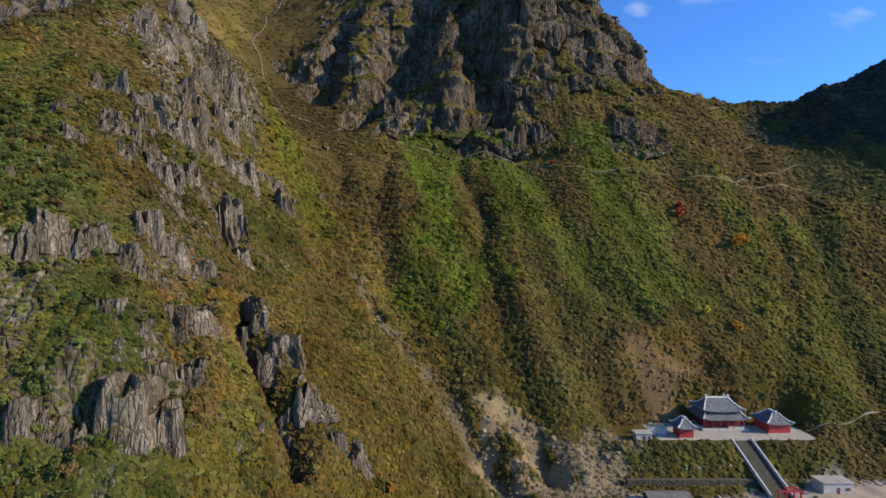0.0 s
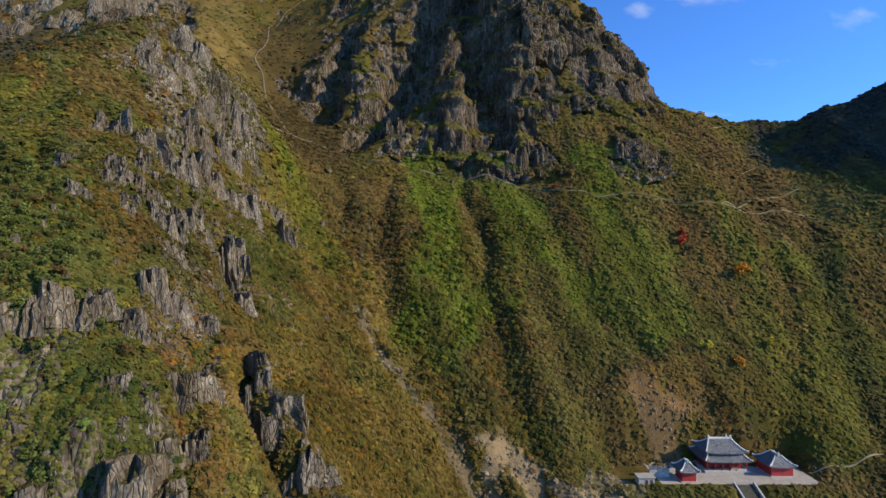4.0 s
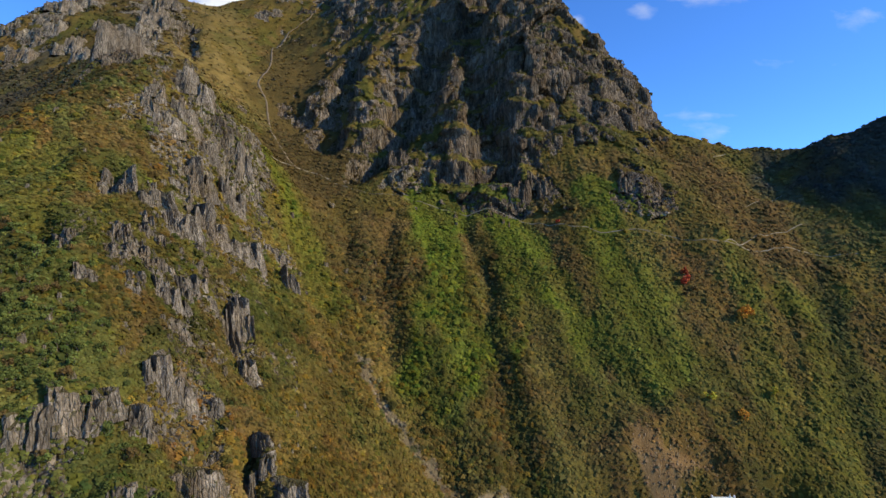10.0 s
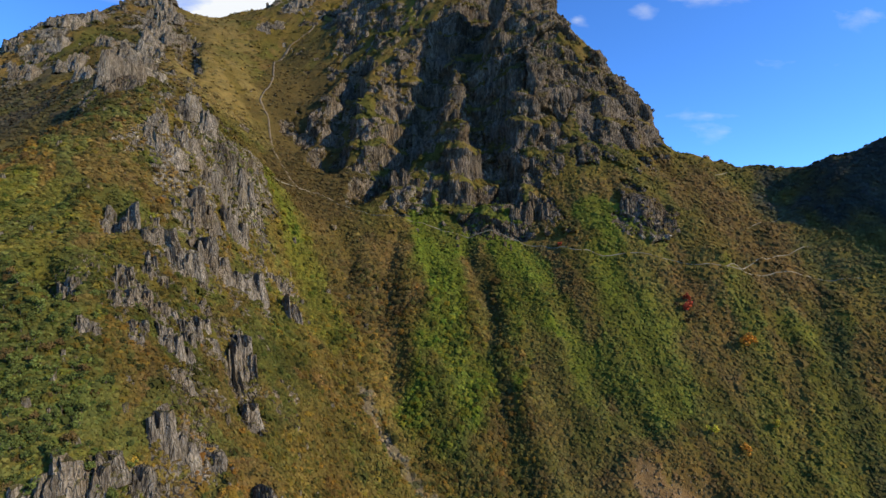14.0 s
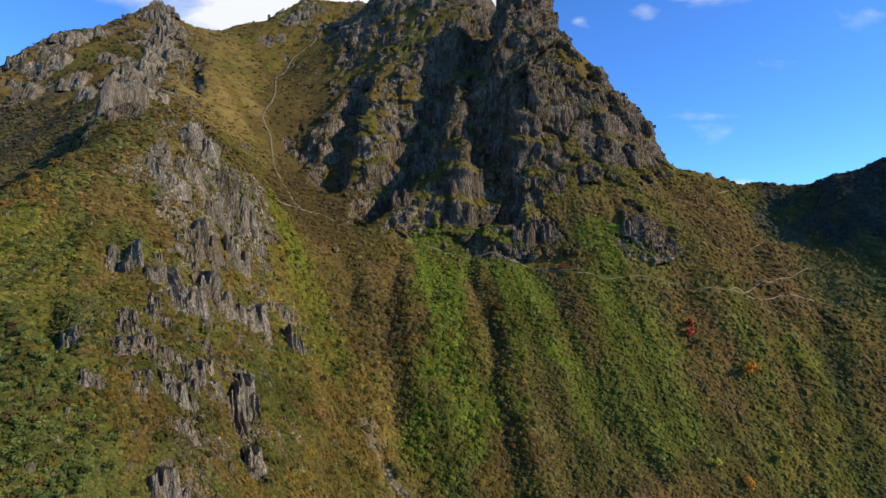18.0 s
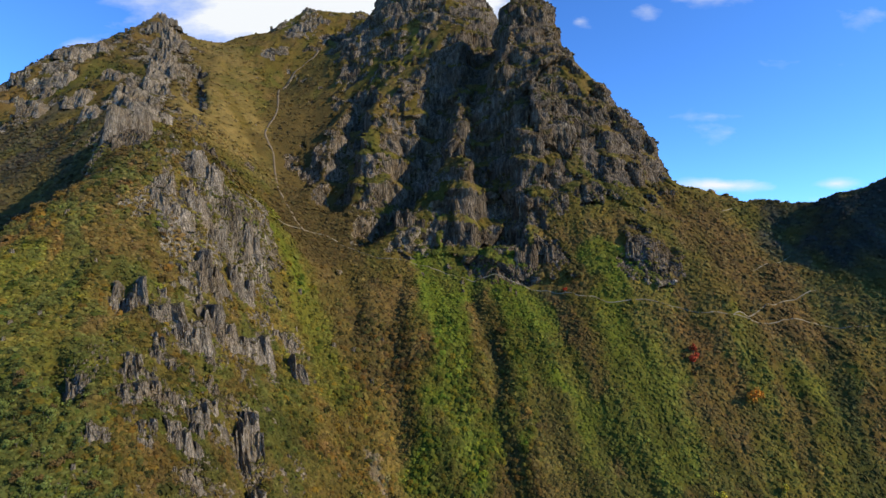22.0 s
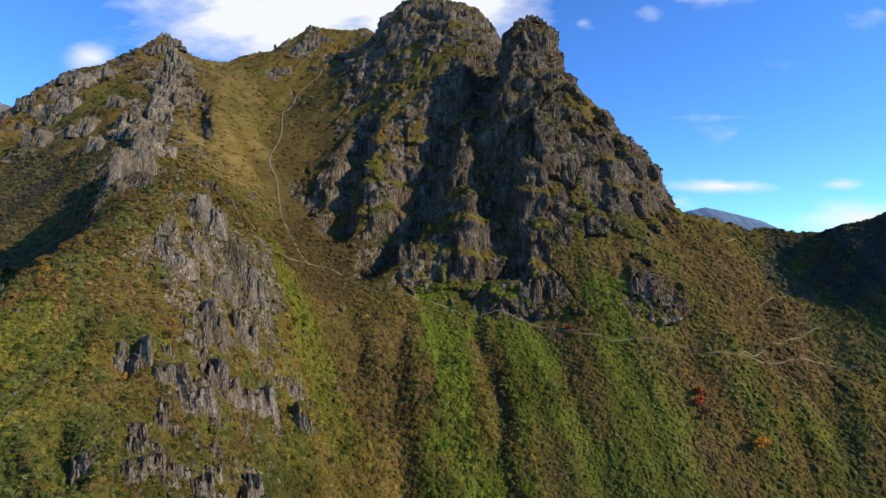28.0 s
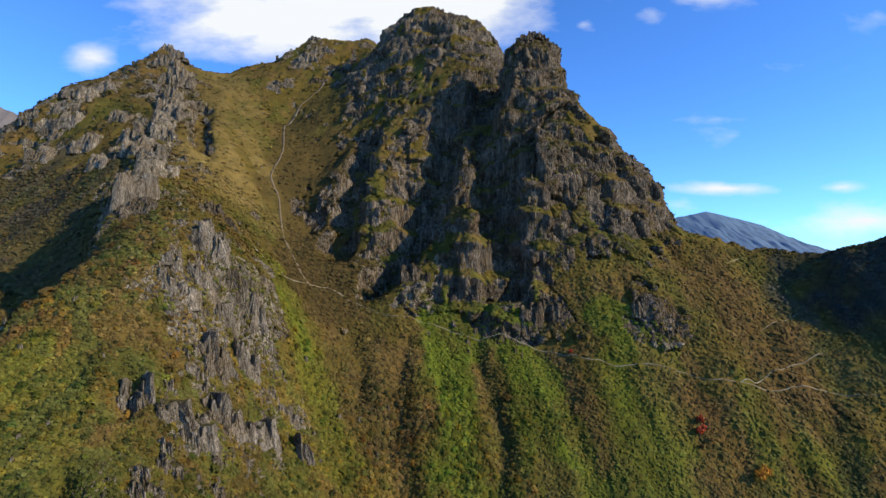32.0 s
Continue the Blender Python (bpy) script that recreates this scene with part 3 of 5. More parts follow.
# outcrops: place in plan, width, height
LOWER_CRAGS = [(-80, 103, 9, 10), (-85, 98, 7, 10), (-74, 112, 11, 11), (-69, 130, 17, 15), (-57, 113, 11, 11), (-60, 98, 11, 7), (-66, 98, 5, 4),
               (-53, 89, 10, 13), (-52, 104, 6, 8), (-50, 137, 3, 6), (-48, 129, 6, 8), (-40, 123, 9, 11), (-31, 116, 12, 9), (-22, 117, 8, 9),
               (-69, 82, 9, 9), (-60, 126, 4, 3), (-63, 84, 4, 5), (-88, 92, 6, 6)]
UPPER_CRAGS = [(-116, 149, 7, 6), (-77, 184, 9, 19), (-65, 164, 8, 9), (-92, 232, 12, 13), (-89, 263, 10, 8), (-77, 247, 5, 12),
               (-102, 217, 14, 13), (-106, 196, 12, 12), (-85, 169, 10, 7), (-84, 153, 9, 6), (-149, 252, 9, 7),
               (-139, 242, 15, 13), (-129, 259, 17, 16), (-139, 273, 15, 13), (-116, 277, 12, 17), (-118, 237, 14, 16),
               (-111, 258, 11, 14), (-133, 195, 6, 9), (-127, 195, 6, 10), (-110, 195, 12, 10), (-99, 225, 9, 10), (-96, 164, 10, 6), (-103, 155, 7, 5)]
HIGH_CRAGS = [(-187, 284, 19, 15), (-205, 300, 14, 14), (-165, 350, 14, 16), (-33, 372, 22, 22), (-54, 424, 24, 22), (14, 382, 12, 20),
              (49, 349, 14, 24), (132, 344, 30, 15), (142, 336, 22, 12), (-20, 410, 18, 16), (66, 352, 18, 16)]
RIDGE_CRAGS = [(-203, 288, 16, 24), (-214, 312, 16, 20), (-196, 276, 12, 16), (-226, 336, 16, 16), (-240, 366, 18, 16), (-252, 394, 18, 16),
               (-396, 664, 30, 12), (-372, 655, 22, 10), (-352, 642, 16, 9), (-420, 520, 26, 9), (-440, 500, 24, 10), (-37, 655, 36, 9), (0, 650, 30, 9), (46, 640, 24, 10),
               (82, 511, 22, 14), (66, 505, 16, 12), (98, 508, 16, 14), (-224, 758, 30, 8), (-144, 797, 34, 8), (-262, 405, 22, 18), (-285, 460, 24, 20),
               (-310, 520, 26, 20), (-340, 580, 26, 20), (-375, 630, 26, 18), (-395, 490, 30, 18), (-380, 440, 26, 16), (-105, 475, 24, 24), (-92, 525, 28, 28),
               (-75, 565, 28, 26), (-118, 565, 24, 22), (-55, 605, 28, 22), (-128, 605, 24, 18), (-30, 610, 26, 18), (-165, 690, 30, 12), (-200, 720, 30, 12),
               (-278, 413, 26, 22), (-348, 451, 24, 18), (-198, 298, 20, 20), (-332, 587, 30, 24), (-291, 489, 26, 24), (-388, 442, 34, 16), (-405, 517, 30, 14),
               (-389, 537, 26, 14), (-168, 333, 12, 16), (-302, 404, 20, 16), (-255, 408, 18, 16), (-343, 489, 22, 16), (-400, 476, 26, 14), (-318, 540, 22, 20),
               (-227, 646, 26, 10), (-238, 637, 18, 8), (-186, 658, 26, 12), (-213, 700, 34, 12), (-265, 440, 20, 16), (-305, 450, 20, 16)]
# trodden paths in plan
TRAILS = [[(252, 307), (230, 316), (203, 313), (169, 308), (153, 310), (139, 317), (110, 322), (82, 325), (55, 338), (21, 344), (-12, 350), (-52, 353), (-84, 370), (-98, 377), (-126, 359), (-140, 357)],
          [(169, 308), (196, 321), (213, 329), (239, 337)], [(207, 351), (229, 364), (245, 370)], [(215, 410), (233, 419)],
          [(-111, 366), (-132, 393), (-144, 406), (-164, 451), (-179, 469), (-183, 516), (-203, 577), (-199, 616), (-181, 640)],
          [(-140, 357), (-154, 365)], [(136, 186), (149, 185), (167, 190), (200, 205)]]


def zone(x, y, course, half, ragged=0.5):
    x, y = np.asarray(x, np.float32), np.asarray(y, np.float32)
    out = np.zeros(x.shape, np.float32)
    reach = 2.2 * half
    ax, ay = [c[0] for c in course], [c[1] for c in course]
    near = (x > min(ax) - reach) & (x < max(ax) + reach) & (y > min(ay) - reach) & (y < max(ay) + reach)
    xs, ys = x[near], y[near]
    d = off_line(xs, ys, course) + ragged * half * fbm(xs / (half * 0.8 + 2), ys / (half * 0.8 + 2), 3.1, 3, 31)
    out[near] = 1 - smooth(0.55 * half, 1.15 * half, d)
    return out


def cover_colour(x, y):
    """Linear colour of the plant cover, with painted shade, at a place in plan."""
    n1, n2 = fbm(x / 40, y / 40, 1.1, 4, 41), fbm(x / 11, y / 11, 2.2, 3, 43)
    k1, k2 = 0.75 * smooth(-0.3, 0.8, n1 + 0.4 * n2)[..., None], smooth(-0.15, 0.7, n2 - 0.3 * n1)[..., None]
    c = np.array(COVER["olive"]) * (1 - k1) + np.array(COVER["green"]) * k1
    c = c * (1 - 0.7 * k2) + np.array(COVER["brown"]) * 0.7 * k2
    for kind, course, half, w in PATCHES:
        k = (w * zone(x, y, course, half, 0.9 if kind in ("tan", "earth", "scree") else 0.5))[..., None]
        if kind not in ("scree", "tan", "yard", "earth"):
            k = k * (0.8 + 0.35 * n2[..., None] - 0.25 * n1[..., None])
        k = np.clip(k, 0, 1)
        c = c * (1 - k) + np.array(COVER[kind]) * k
    spur = (1 - smooth(-70, -35, x + 0.12 * (y - 150))) * (1 - smooth(270, 330, y))
    spur = spur * (1 - zone(x, y, [(-116, 322), (-80, 288), (-64, 256)], 16))
    blot = (spur * 0.75 * smooth(0.02, 0.45, fbm(x / 8, y / 8, 9.3, 4, 49)))[..., None]
    c = c * (1 - blot) + np.array(COVER["wood"]) * blot
    c = c * (1 + 0.25 * spur * fbm(x / 17, y / 17, 6.1, 3, 50))[..., None]
    bend = x + 0.22 * y + 5.0 * vnoise(x / 40.0, y / 40.0, 0.2, 13)
    c = c * (1 + 0.24 * smooth(-75, -35, x) * fbm(bend / 5.5, y / 60.0, 0.5, 3, 14))[..., None]
    return c * (1 + 0.12 * fbm(x / 6, y / 6, 7.7, 2, 47))[..., None]


def bare(x, y):
    """How far the ground is free of shrubs: scree, yard and landslips."""
    k = np.zeros(np.shape(x))
    for kind, course, half, w in PATCHES:
        if kind in ("scree", "tan", "yard", "earth"):
            k = np.maximum(k, (0.7 if kind == "earth" else 1.0) * w * zone(x, y, course, half, 0.5 if kind == "yard" else 0.9))
    x0, x1, y0, y1, _ = TERRACE
    k = np.maximum(k, ((x > x0 - 1) & (x < x1 + 1) & (y > y0 - 1) & (y < y1 - 3)) * 1.0)
    for trail in TRAILS:
        k = np.maximum(k, 0.95 * (1 - smooth(0.5, 1.1, off_line(x, y, trail))))
    k = np.maximum(k, ((x > 101) & (x < 112) & (y > 150) & (y < 181)) * 1.0)
    return k


def rockiness(x, y, steep):
    k = smooth(1.2, 1.7, steep + 0.55 * fbm(x / 9, y / 9, 5.5, 3, 51))
    for course, half, w in ROCKY:
        k = np.maximum(k, w * zone(x, y, course, half) * smooth(0.30, 0.62, w + 0.85 * fbm(x / 13, y / 13, 6.6, 3, 53)) * smooth(0.25, 0.6, steep))
    k = k * smooth(205, 225, y + 160 * (x < -40))
    k = k * np.maximum(1 - smooth(-70, -40, x), smooth(330, 345, y))
    k = k * (1 - smooth(196, 215, x) * (1 - smooth(455, 480, y)))
    k = k * (1 - 0.95 * zone(x, y, [(-120, 338), (-101, 306), (-85, 286), (-75, 262)], 15, 0.4))
    k = k * (1 - 0.95 * zone(x, y, [(82, 360), (122, 366), (170, 388)], 20, 0.8))
    k = k * (1 - 0.95 * zone(x, y, [(-236, 240), (-262, 310), (-312, 360), (-350, 398)], 32, 0.3))
    for _, half, low, high, course in COULOIRS[:2]:
        k = np.maximum(k, 0.95 * zone(x, y, course, 1.5 * half, 0.3) * smooth(low[0] - 5, low[0] + 15, y))
    for cx, cy, w, h in LOWER_CRAGS + UPPER_CRAGS + HIGH_CRAGS + RIDGE_CRAGS:
        part_bare = 0.36 if cy < 135 else 0.5
        k = np.maximum(k, 0.75 * zone(x, y, [(cx, cy + 0.25 * w), (cx, cy + 0.25 * w + 1)], part_bare * w, 0.9))
    return k


def sheet_mesh(name, co, faces, mat, colours=None, attr="cover", smooth_shade=False):
    me = bpy.data.meshes.new(name)
    me.vertices.add(len(co))
    me.vertices.foreach_set("co", np.asarray(co, np.float32).ravel())
    me.loops.add(faces.size)
    me.loops.foreach_set("vertex_index", faces.astype(np.int32).ravel())
    me.polygons.add(len(faces))
    me.polygons.foreach_set("loop_start", np.arange(0, faces.size, faces.shape[1], dtype=np.int32))
    if smooth_shade:
        me.polygons.foreach_set("use_smooth", np.ones(len(faces), bool))
    me.materials.append(mat)
    me.update(calc_edges=True)
    if colours is not None:
        a = me.attributes.new(attr, "FLOAT_COLOR", "POINT")
        a.data.foreach_set("color", np.c_[colours, np.ones(len(colours))].astype(np.float32).ravel())
    return me


def keep_used(co, faces, colours):
    used = np.unique(faces)
    back = np.full(len(co), -1)
    back[used] = np.arange(len(used))
    return co[used], back[faces], colours[used]


AZ = np.radians(np.linspace(-47, 47, 560))
row_at = np.array([62, 330, 350, 560, 600, 960], float)
row_weight = np.array([1, 1, 2.3, 2.3, 1, 1], float)
fine = np.linspace(np.log(62), np.log(960), 4000)
share = np.cumsum(np.interp(np.exp(fine), row_at, row_weight))
RAD = np.exp(np.interp(np.linspace(share[0], share[-1], 900), share, fine))
ga, gr = np.meshgrid(AZ, RAD)
GX, GY = np.sin(ga) * gr, np.cos(ga) * gr - 5
GZ = height(GX, GY)
step = 3.0
BASE = land(GX, GY)
SX = (land(GX + step, GY) - BASE) / step
SY = (land(GX, GY + step) - BASE) / step
STEEP = np.hypot(SX, SY)
ROCK = rockiness(GX, GY, STEEP)
BARE = bare(GX, GY)
COL = cover_colour(GX, GY)
def cells(x, y, z, wide, tall, seed):
    """Broken blocks: a hop and a tilt for each cell of a jittered lattice, and the nearness of its joints."""
    u = np.stack([x / wide, y / wide, z / tall], -1).astype(np.float32)
    base = np.floor(u).astype(np.int32)
    near = np.full(len(u), 9e9, np.float32)
    second, pick = near.copy(), np.zeros(len(u), np.int32)
    away = np.zeros_like(u)
    for i, j, k in itertools.product((-1, 0, 1), repeat=3):
        c = base + np.array((i, j, k), np.int32)
        h = (c[:, 0] * 1619 ^ c[:, 1] * 31337 ^ c[:, 2] * 6971) + seed * 1013
        spot = np.stack([TABLE[(h * 40503 >> 3) & 65535], TABLE[(h * 30011 >> 3) & 65535], TABLE[(h * 52711 >> 3) & 65535]], -1)
        gap = u - (c + 0.5 + 0.45 * spot)
        d = (gap * gap).sum(1)
        closer = d < near
        second = np.where(closer, near, np.minimum(second, d))
        near = np.where(closer, d, near)
        pick = np.where(closer, h, pick)
        away = np.where(closer[:, None], gap, away)
    hop = TABLE[(pick * 22679 >> 3) & 65535]
    tilt = np.stack([TABLE[(pick * 17389 >> 3) & 65535], TABLE[(pick * 24593 >> 3) & 65535], TABLE[(pick * 39119 >> 3) & 65535]], -1)
    return hop + (away * tilt).sum(1) * 0.6, np.sqrt(second) - np.sqrt(near)


def relief(where):
    """Outward push of broken rock, block within block."""
    x, y, z = GX[where], GY[where], GZ[where]
    x = x + 1.6 * fbm(x / 12, y / 12, z / 18, 2, 61)
    k = 0.42 + 0.58 * smooth(240, 400, y)
    out = np.zeros(len(x))
    for wide, tall, amount, seed in ((24, 60, 3.6, 5), (8.0, 26, 1.3, 6), (3.6, 12, 0.6, 7)):
        far = (y > 300)
        hop = np.zeros(len(x))
        for part_far, scale in ((far, 1.0), (~far, 0.45)):
            if part_far.any():
                h, joint = cells(x[part_far], y[part_far], z[part_far], wide * scale, tall * scale, seed)
                hop[part_far] = h - 0.7 * (1 - smooth(0.0, 0.16, joint))
        out += amount * hop
    for wide, tall, amount, seed in ((9.0, 90, 2.0, 62), (4.0, 70, 1.3, 63)):
        flute = np.abs(vnoise(x / wide, y / wide, z / tall, seed))
        out += amount * (0.8 - 2 * np.minimum(flute, 0.55))
    return out * k


rocky = ROCK > 0.05
push = np.zeros(GX.shape)
push[rocky] = relief(rocky)
tier = GZ / 27 + 0.55 * fbm(GX / 70, GY / 70, 0.4, 3, 205) + 0.06 * fbm(GX / 9, GY / 9, 0.4, 2, 206)
turn = tier % 1.0
steps = np.where(turn < 0.74, turn / 0.74, (1 - turn) / 0.26) - 0.5
LEDGE = smooth(0.62, 0.80, turn) * (1 - smooth(0.97, 1.0, turn)) * smooth(300, 360, GY)
push = push + 6.0 * steps * smooth(300, 360, GY) * (0.25 + 0.75 * smooth(-190, -140, GX))
push = push * smooth(0.30, 0.62, ROCK) * smooth(0.35, 0.9, STEEP)
ROCK = ROCK * (1 - 0.8 * LEDGE * smooth(-0.5, 0.2, fbm(GX / 22, GY / 22, 0.8, 3, 207)))
PX = GX - push * SX / (STEEP + 1e-6)
PY = GY - push * SY / (STEEP + 1e-6)
PZ = GZ + (1 - ROCK) * 0.5 * fbm(GX / 3.0, GY / 3.0, 0.9, 2, 71) * smooth(0.2, 0.5, 1 - BARE) + ROCK * 0.5 * fbm(GX / 4, GY / 4, 0.2, 2, 73)
rows, cols = GX.shape
idx = np.arange(rows * cols).reshape(rows, cols)
quads = np.stack([idx[:-1, :-1], idx[:-1, 1:], idx[1:, 1:], idx[1:, :-1]], -1).reshape(-1, 4)
points = np.stack([PX, PY, PZ], -1).reshape(-1, 3)
flat_col = COL.reshape(-1, 3)
rocky_face = ROCK.ravel()[quads].mean(1) > 0.45
co, fa, cc = keep_used(points, quads[~rocky_face], flat_col)
slope_ob = new("ground", sheet_mesh("ground", co, fa, M_SLOPE, cc, "cover", True))
tagged(slope_ob, "steep mountainside under autumn scrub, grass and scree", "ground", kind="structure")
mid = points[quads].mean(1)
on_cliff = (mid[:, 1] > 330) & (mid[:, 0] > -12) & (mid[:, 1] < 600)
on_peak = (mid[:, 1] > 400) & ~on_cliff & (mid[:, 0] > -190)
on_left = (mid[:, 1] > 310) & ~on_cliff & ~on_peak & (mid[:, 0] < -12)
for name, where, label in (("cliff_buttress", on_cliff, "towering dark grey-brown columnar buttress with grassy ledges"),
                           ("cliff_summit", on_peak, "broken dark cliffs below the main summit"),
                           ("cliff_ridge", on_left, "grey-brown rocky ridge of the side peak"),
                           ("cliff_spur", ~(on_cliff | on_peak | on_left), "weathered rock showing through the scrub of the spur")):
    co, fa, cc = keep_used(points, quads[rocky_face & where], flat_col)
    tagged(new(name, sheet_mesh(name, co, fa, {"cliff_buttress": M_CLIFF, "cliff_summit": M_SUMMIT}.get(name, M_RIDGEROCK), cc, "cover", False)), label, "cliff", kind="structure")


def valley_sheet():
    """The rest of the land round and behind, out to the horizon."""
    ang = np.radians(np.concatenate([np.linspace(-46.2, 46.2, 40), np.linspace(46.7, 313.3, 110), [313.8]]))
    rad = np.concatenate([[0, 12, 25, 40, 52, 61.5, 63.5], np.geomspace(70, 952, 60), [961, 1050, 1200, 1500, 2000, 3000, 4600]])
    a, r = np.meshgrid(ang, rad)
    x, y = np.sin(a) * r, np.cos(a) * r - 5
    az = np.abs((np.degrees(a) + 180) % 360 - 180)
    start = 450 + 500 * (1 - smooth(47, 80, az))
    fall = smooth(start, start + 650, r)
    z = height(x, y) * (1 - fall) - 70 * fall
    z = np.where(r < 61, -48 + (z + 48) * smooth(15, 61, r), z)
    z = np.where((az < 46.5) & (r > 62) & (r < 955), z - 45, z - 0.5)
    i = np.arange(a.size).reshape(a.shape)
    q = np.stack([i[:-1, :-1], i[:-1, 1:], i[1:, 1:], i[1:, :-1]], -1).reshape(-1, 4)
    c = cover_colour(x, y).reshape(-1, 3)
    ob = new("ground_around", sheet_mesh("ground_around", np.stack([x, y, z], -1).reshape(-1, 3), q, M_SLOPE, c, "cover", True))
    tagged(ob, "scrubby valley land reaching to the horizon", "ground", kind="structure")


valley_sheet()


# ---- shrubs and grass ----
rng = np.random.default_rng(7)


def ground_at(x, y):
    return height(np.asarray(x, float), np.asarray(y, float))


def scatter(name, count, keep, radius, tris, squash, label, shade=1.0, accent=0.05):
    """Many small shrubs on the mountain sheet, each a loose dome of leaf sprays."""
    fi = np.interp(rng.uniform(np.log(RAD[0]), np.log(RAD[-1]), count), np.log(RAD), np.arange(rows)) * 0.9999
    fj = rng.uniform(0, cols - 1.001, count)
    i, j = fi.astype(int), fj.astype(int)
    u, v = (fi - i)[:, None], (fj - j)[:, None]
    grid_p = points.reshape(rows, cols, 3)
    c = (grid_p[i, j] * (1 - u) * (1 - v) + grid_p[i + 1, j] * u * (1 - v) + grid_p[i, j + 1] * (1 - u) * v + grid_p[i + 1, j + 1] * u * v)
    prob = keep(c[:, 0], c[:, 1], ROCK[i, j], BARE[i, j])
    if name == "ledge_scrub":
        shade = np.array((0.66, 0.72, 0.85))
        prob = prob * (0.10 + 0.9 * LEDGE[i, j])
    ok = rng.uniform(size=count) < prob
    c, i, j = c[ok], i[ok], j[ok]
    n = len(c)
    dist = np.hypot(c[:, 0], c[:, 1])
    rad = radius(dist) * np.exp(rng.normal(0, 0.28, n))
    col = COL[i, j] * np.exp(rng.normal(0, 0.17 if name == "slope_scrub" else 0.22, n))[:, None] * np.exp(rng.normal(0, 0.035, (n, 3))) * shade
    odd = rng.uniform(size=n)
    col = np.where((odd < accent)[:, None], col * np.array((1.25, 1.10, 0.85)), col)
    col = np.where((odd > 1 - accent)[:, None], col * np.array((0.66, 0.72, 0.8)), col)
    if name == "flank_bushes":
        kind = rng.integers(0, 5, n)
        hue = np.array([(0.58, 0.72, 0.66), (0.82, 1.0, 0.80), (1.06, 0.92, 0.78), (1.10, 1.05, 0.95), (1.18, 1.20, 0.95)])
        col = col * hue[kind]
    out = np.stack([-SX[i, j], -SY[i, j], np.ones(n)], -1)
    out /= np.linalg.norm(out, axis=1)[:, None]
    up = np.stack([-SX[i, j] * 0.5, -SY[i, j] * 0.5, np.ones(n)], -1)
    up /= np.linalg.norm(up, axis=1)[:, None]
    d = rng.normal(size=(n, tris, 3))
    d /= np.linalg.norm(d, axis=2)[..., None]
    low = np.einsum("nkc,nc->nk", d, up)
    d = d + up[:, None, :] * (np.maximum(0, -low) * 2.0)[..., None]
    d /= np.linalg.norm(d, axis=2)[..., None]
    reach = rad[:, None, None] * rng.uniform(0.55, 1.05, (n, tris, 1))
    ctr = c[:, None, :] + d * reach * np.array((1, 1, squash)) + up[:, None, :] * 0.12 * rad[:, None, None]
    nrm = 0.8 * d + 1.0 * out[:, None, :] + rng.normal(0, 0.12, d.shape)
    nrm /= np.linalg.norm(nrm, axis=2)[..., None]
    t1 = np.cross(nrm, rng.normal(size=d.shape))
    t1 /= np.linalg.norm(t1, axis=2)[..., None] + 1e-9
    t2 = np.cross(nrm, t1)
    s = rad[:, None, None] * rng.uniform(0.38, 0.72, (n, tris, 1)) * math.sqrt(16.0 / tris)
    verts = np.stack([ctr + t1 * s, ctr + (-0.5 * t1 + 0.87 * t2) * s, ctr + (-0.5 * t1 - 0.87 * t2) * s], 2).reshape(-1, 3)
    faces = np.arange(len(verts)).reshape(-1, 3)
    vc = np.repeat(col, tris * 3, axis=0)
    ob = new(name, sheet_mesh(name, verts, faces, M_SCRUB, vc, "leaf"))
    return tagged(ob, label, "shrubs", kind="stuff")


def on_face(x, y, rock, naked):
    return ((x > -55) | (y > 300)) * (y < 430) * (1 - rock) * (1 - naked)


def on_spur(x, y, rock, naked):
    return ((x <= -55) & (y <= 300)) * (1 - 0.45 * rock) * (1 - naked)


def on_heights(x, y, rock, naked):
    grass = zone(x, y, [(-330, 660), (-270, 560), (-200, 440)], 48)
    return (y >= 430) * (1 - 0.95 * rock) * (1 - 0.35 * grass) * (1 - naked)


def on_rock(x, y, rock, naked):
    return (y > 330) * (y < 600) * (rock > 0.12) * smooth(-0.25, 0.45, fbm(x / 14, y / 14, 8.8, 3, 81))


scatter("slope_scrub", 270000, on_face, lambda d: 0.22 + d / 560, 5, 0.6, "dense green and brown autumn shrubs on a steep slope")
scatter("spur_scrub", 330000, on_spur, lambda d: 0.14 + d / 480, 12, 0.75, "patchy olive shrubs and dry grass on a rocky spur")
def on_flank(x, y, rock, naked):
    return (x < 40) * (y < 310) * (1 - rock) * (1 - naked) * (0.45 + 0.55 * smooth(-130, -95, x)) * (0.25 + 0.75 * smooth(-0.3, 0.4, fbm(x / 12, y / 12, 3.7, 3, 83)))


scatter("flank_bushes", 95000, on_flank, lambda d: 0.26 + d / 280, 28, 0.95, "scattered dark green and rusty bushes on dry grass", 0.85, 0.3)
scatter("heights_scrub", 60000, on_heights, lambda d: 0.3 + d / 620, 8, 0.7, "low scrub and tussocks below the summits")
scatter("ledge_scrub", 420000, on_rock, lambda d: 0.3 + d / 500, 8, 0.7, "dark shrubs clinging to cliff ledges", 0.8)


# ---- rock outcrops ----
def part(name, bm, mat, parent, label=""):
    me = bpy.data.meshes.new(name)
    bm.to_mesh(me)
    bm.free()
    me.materials.append(mat)
    ob = new(name, me)
    ob.parent = parent
    if label:
        tagged(ob, label)
    return ob


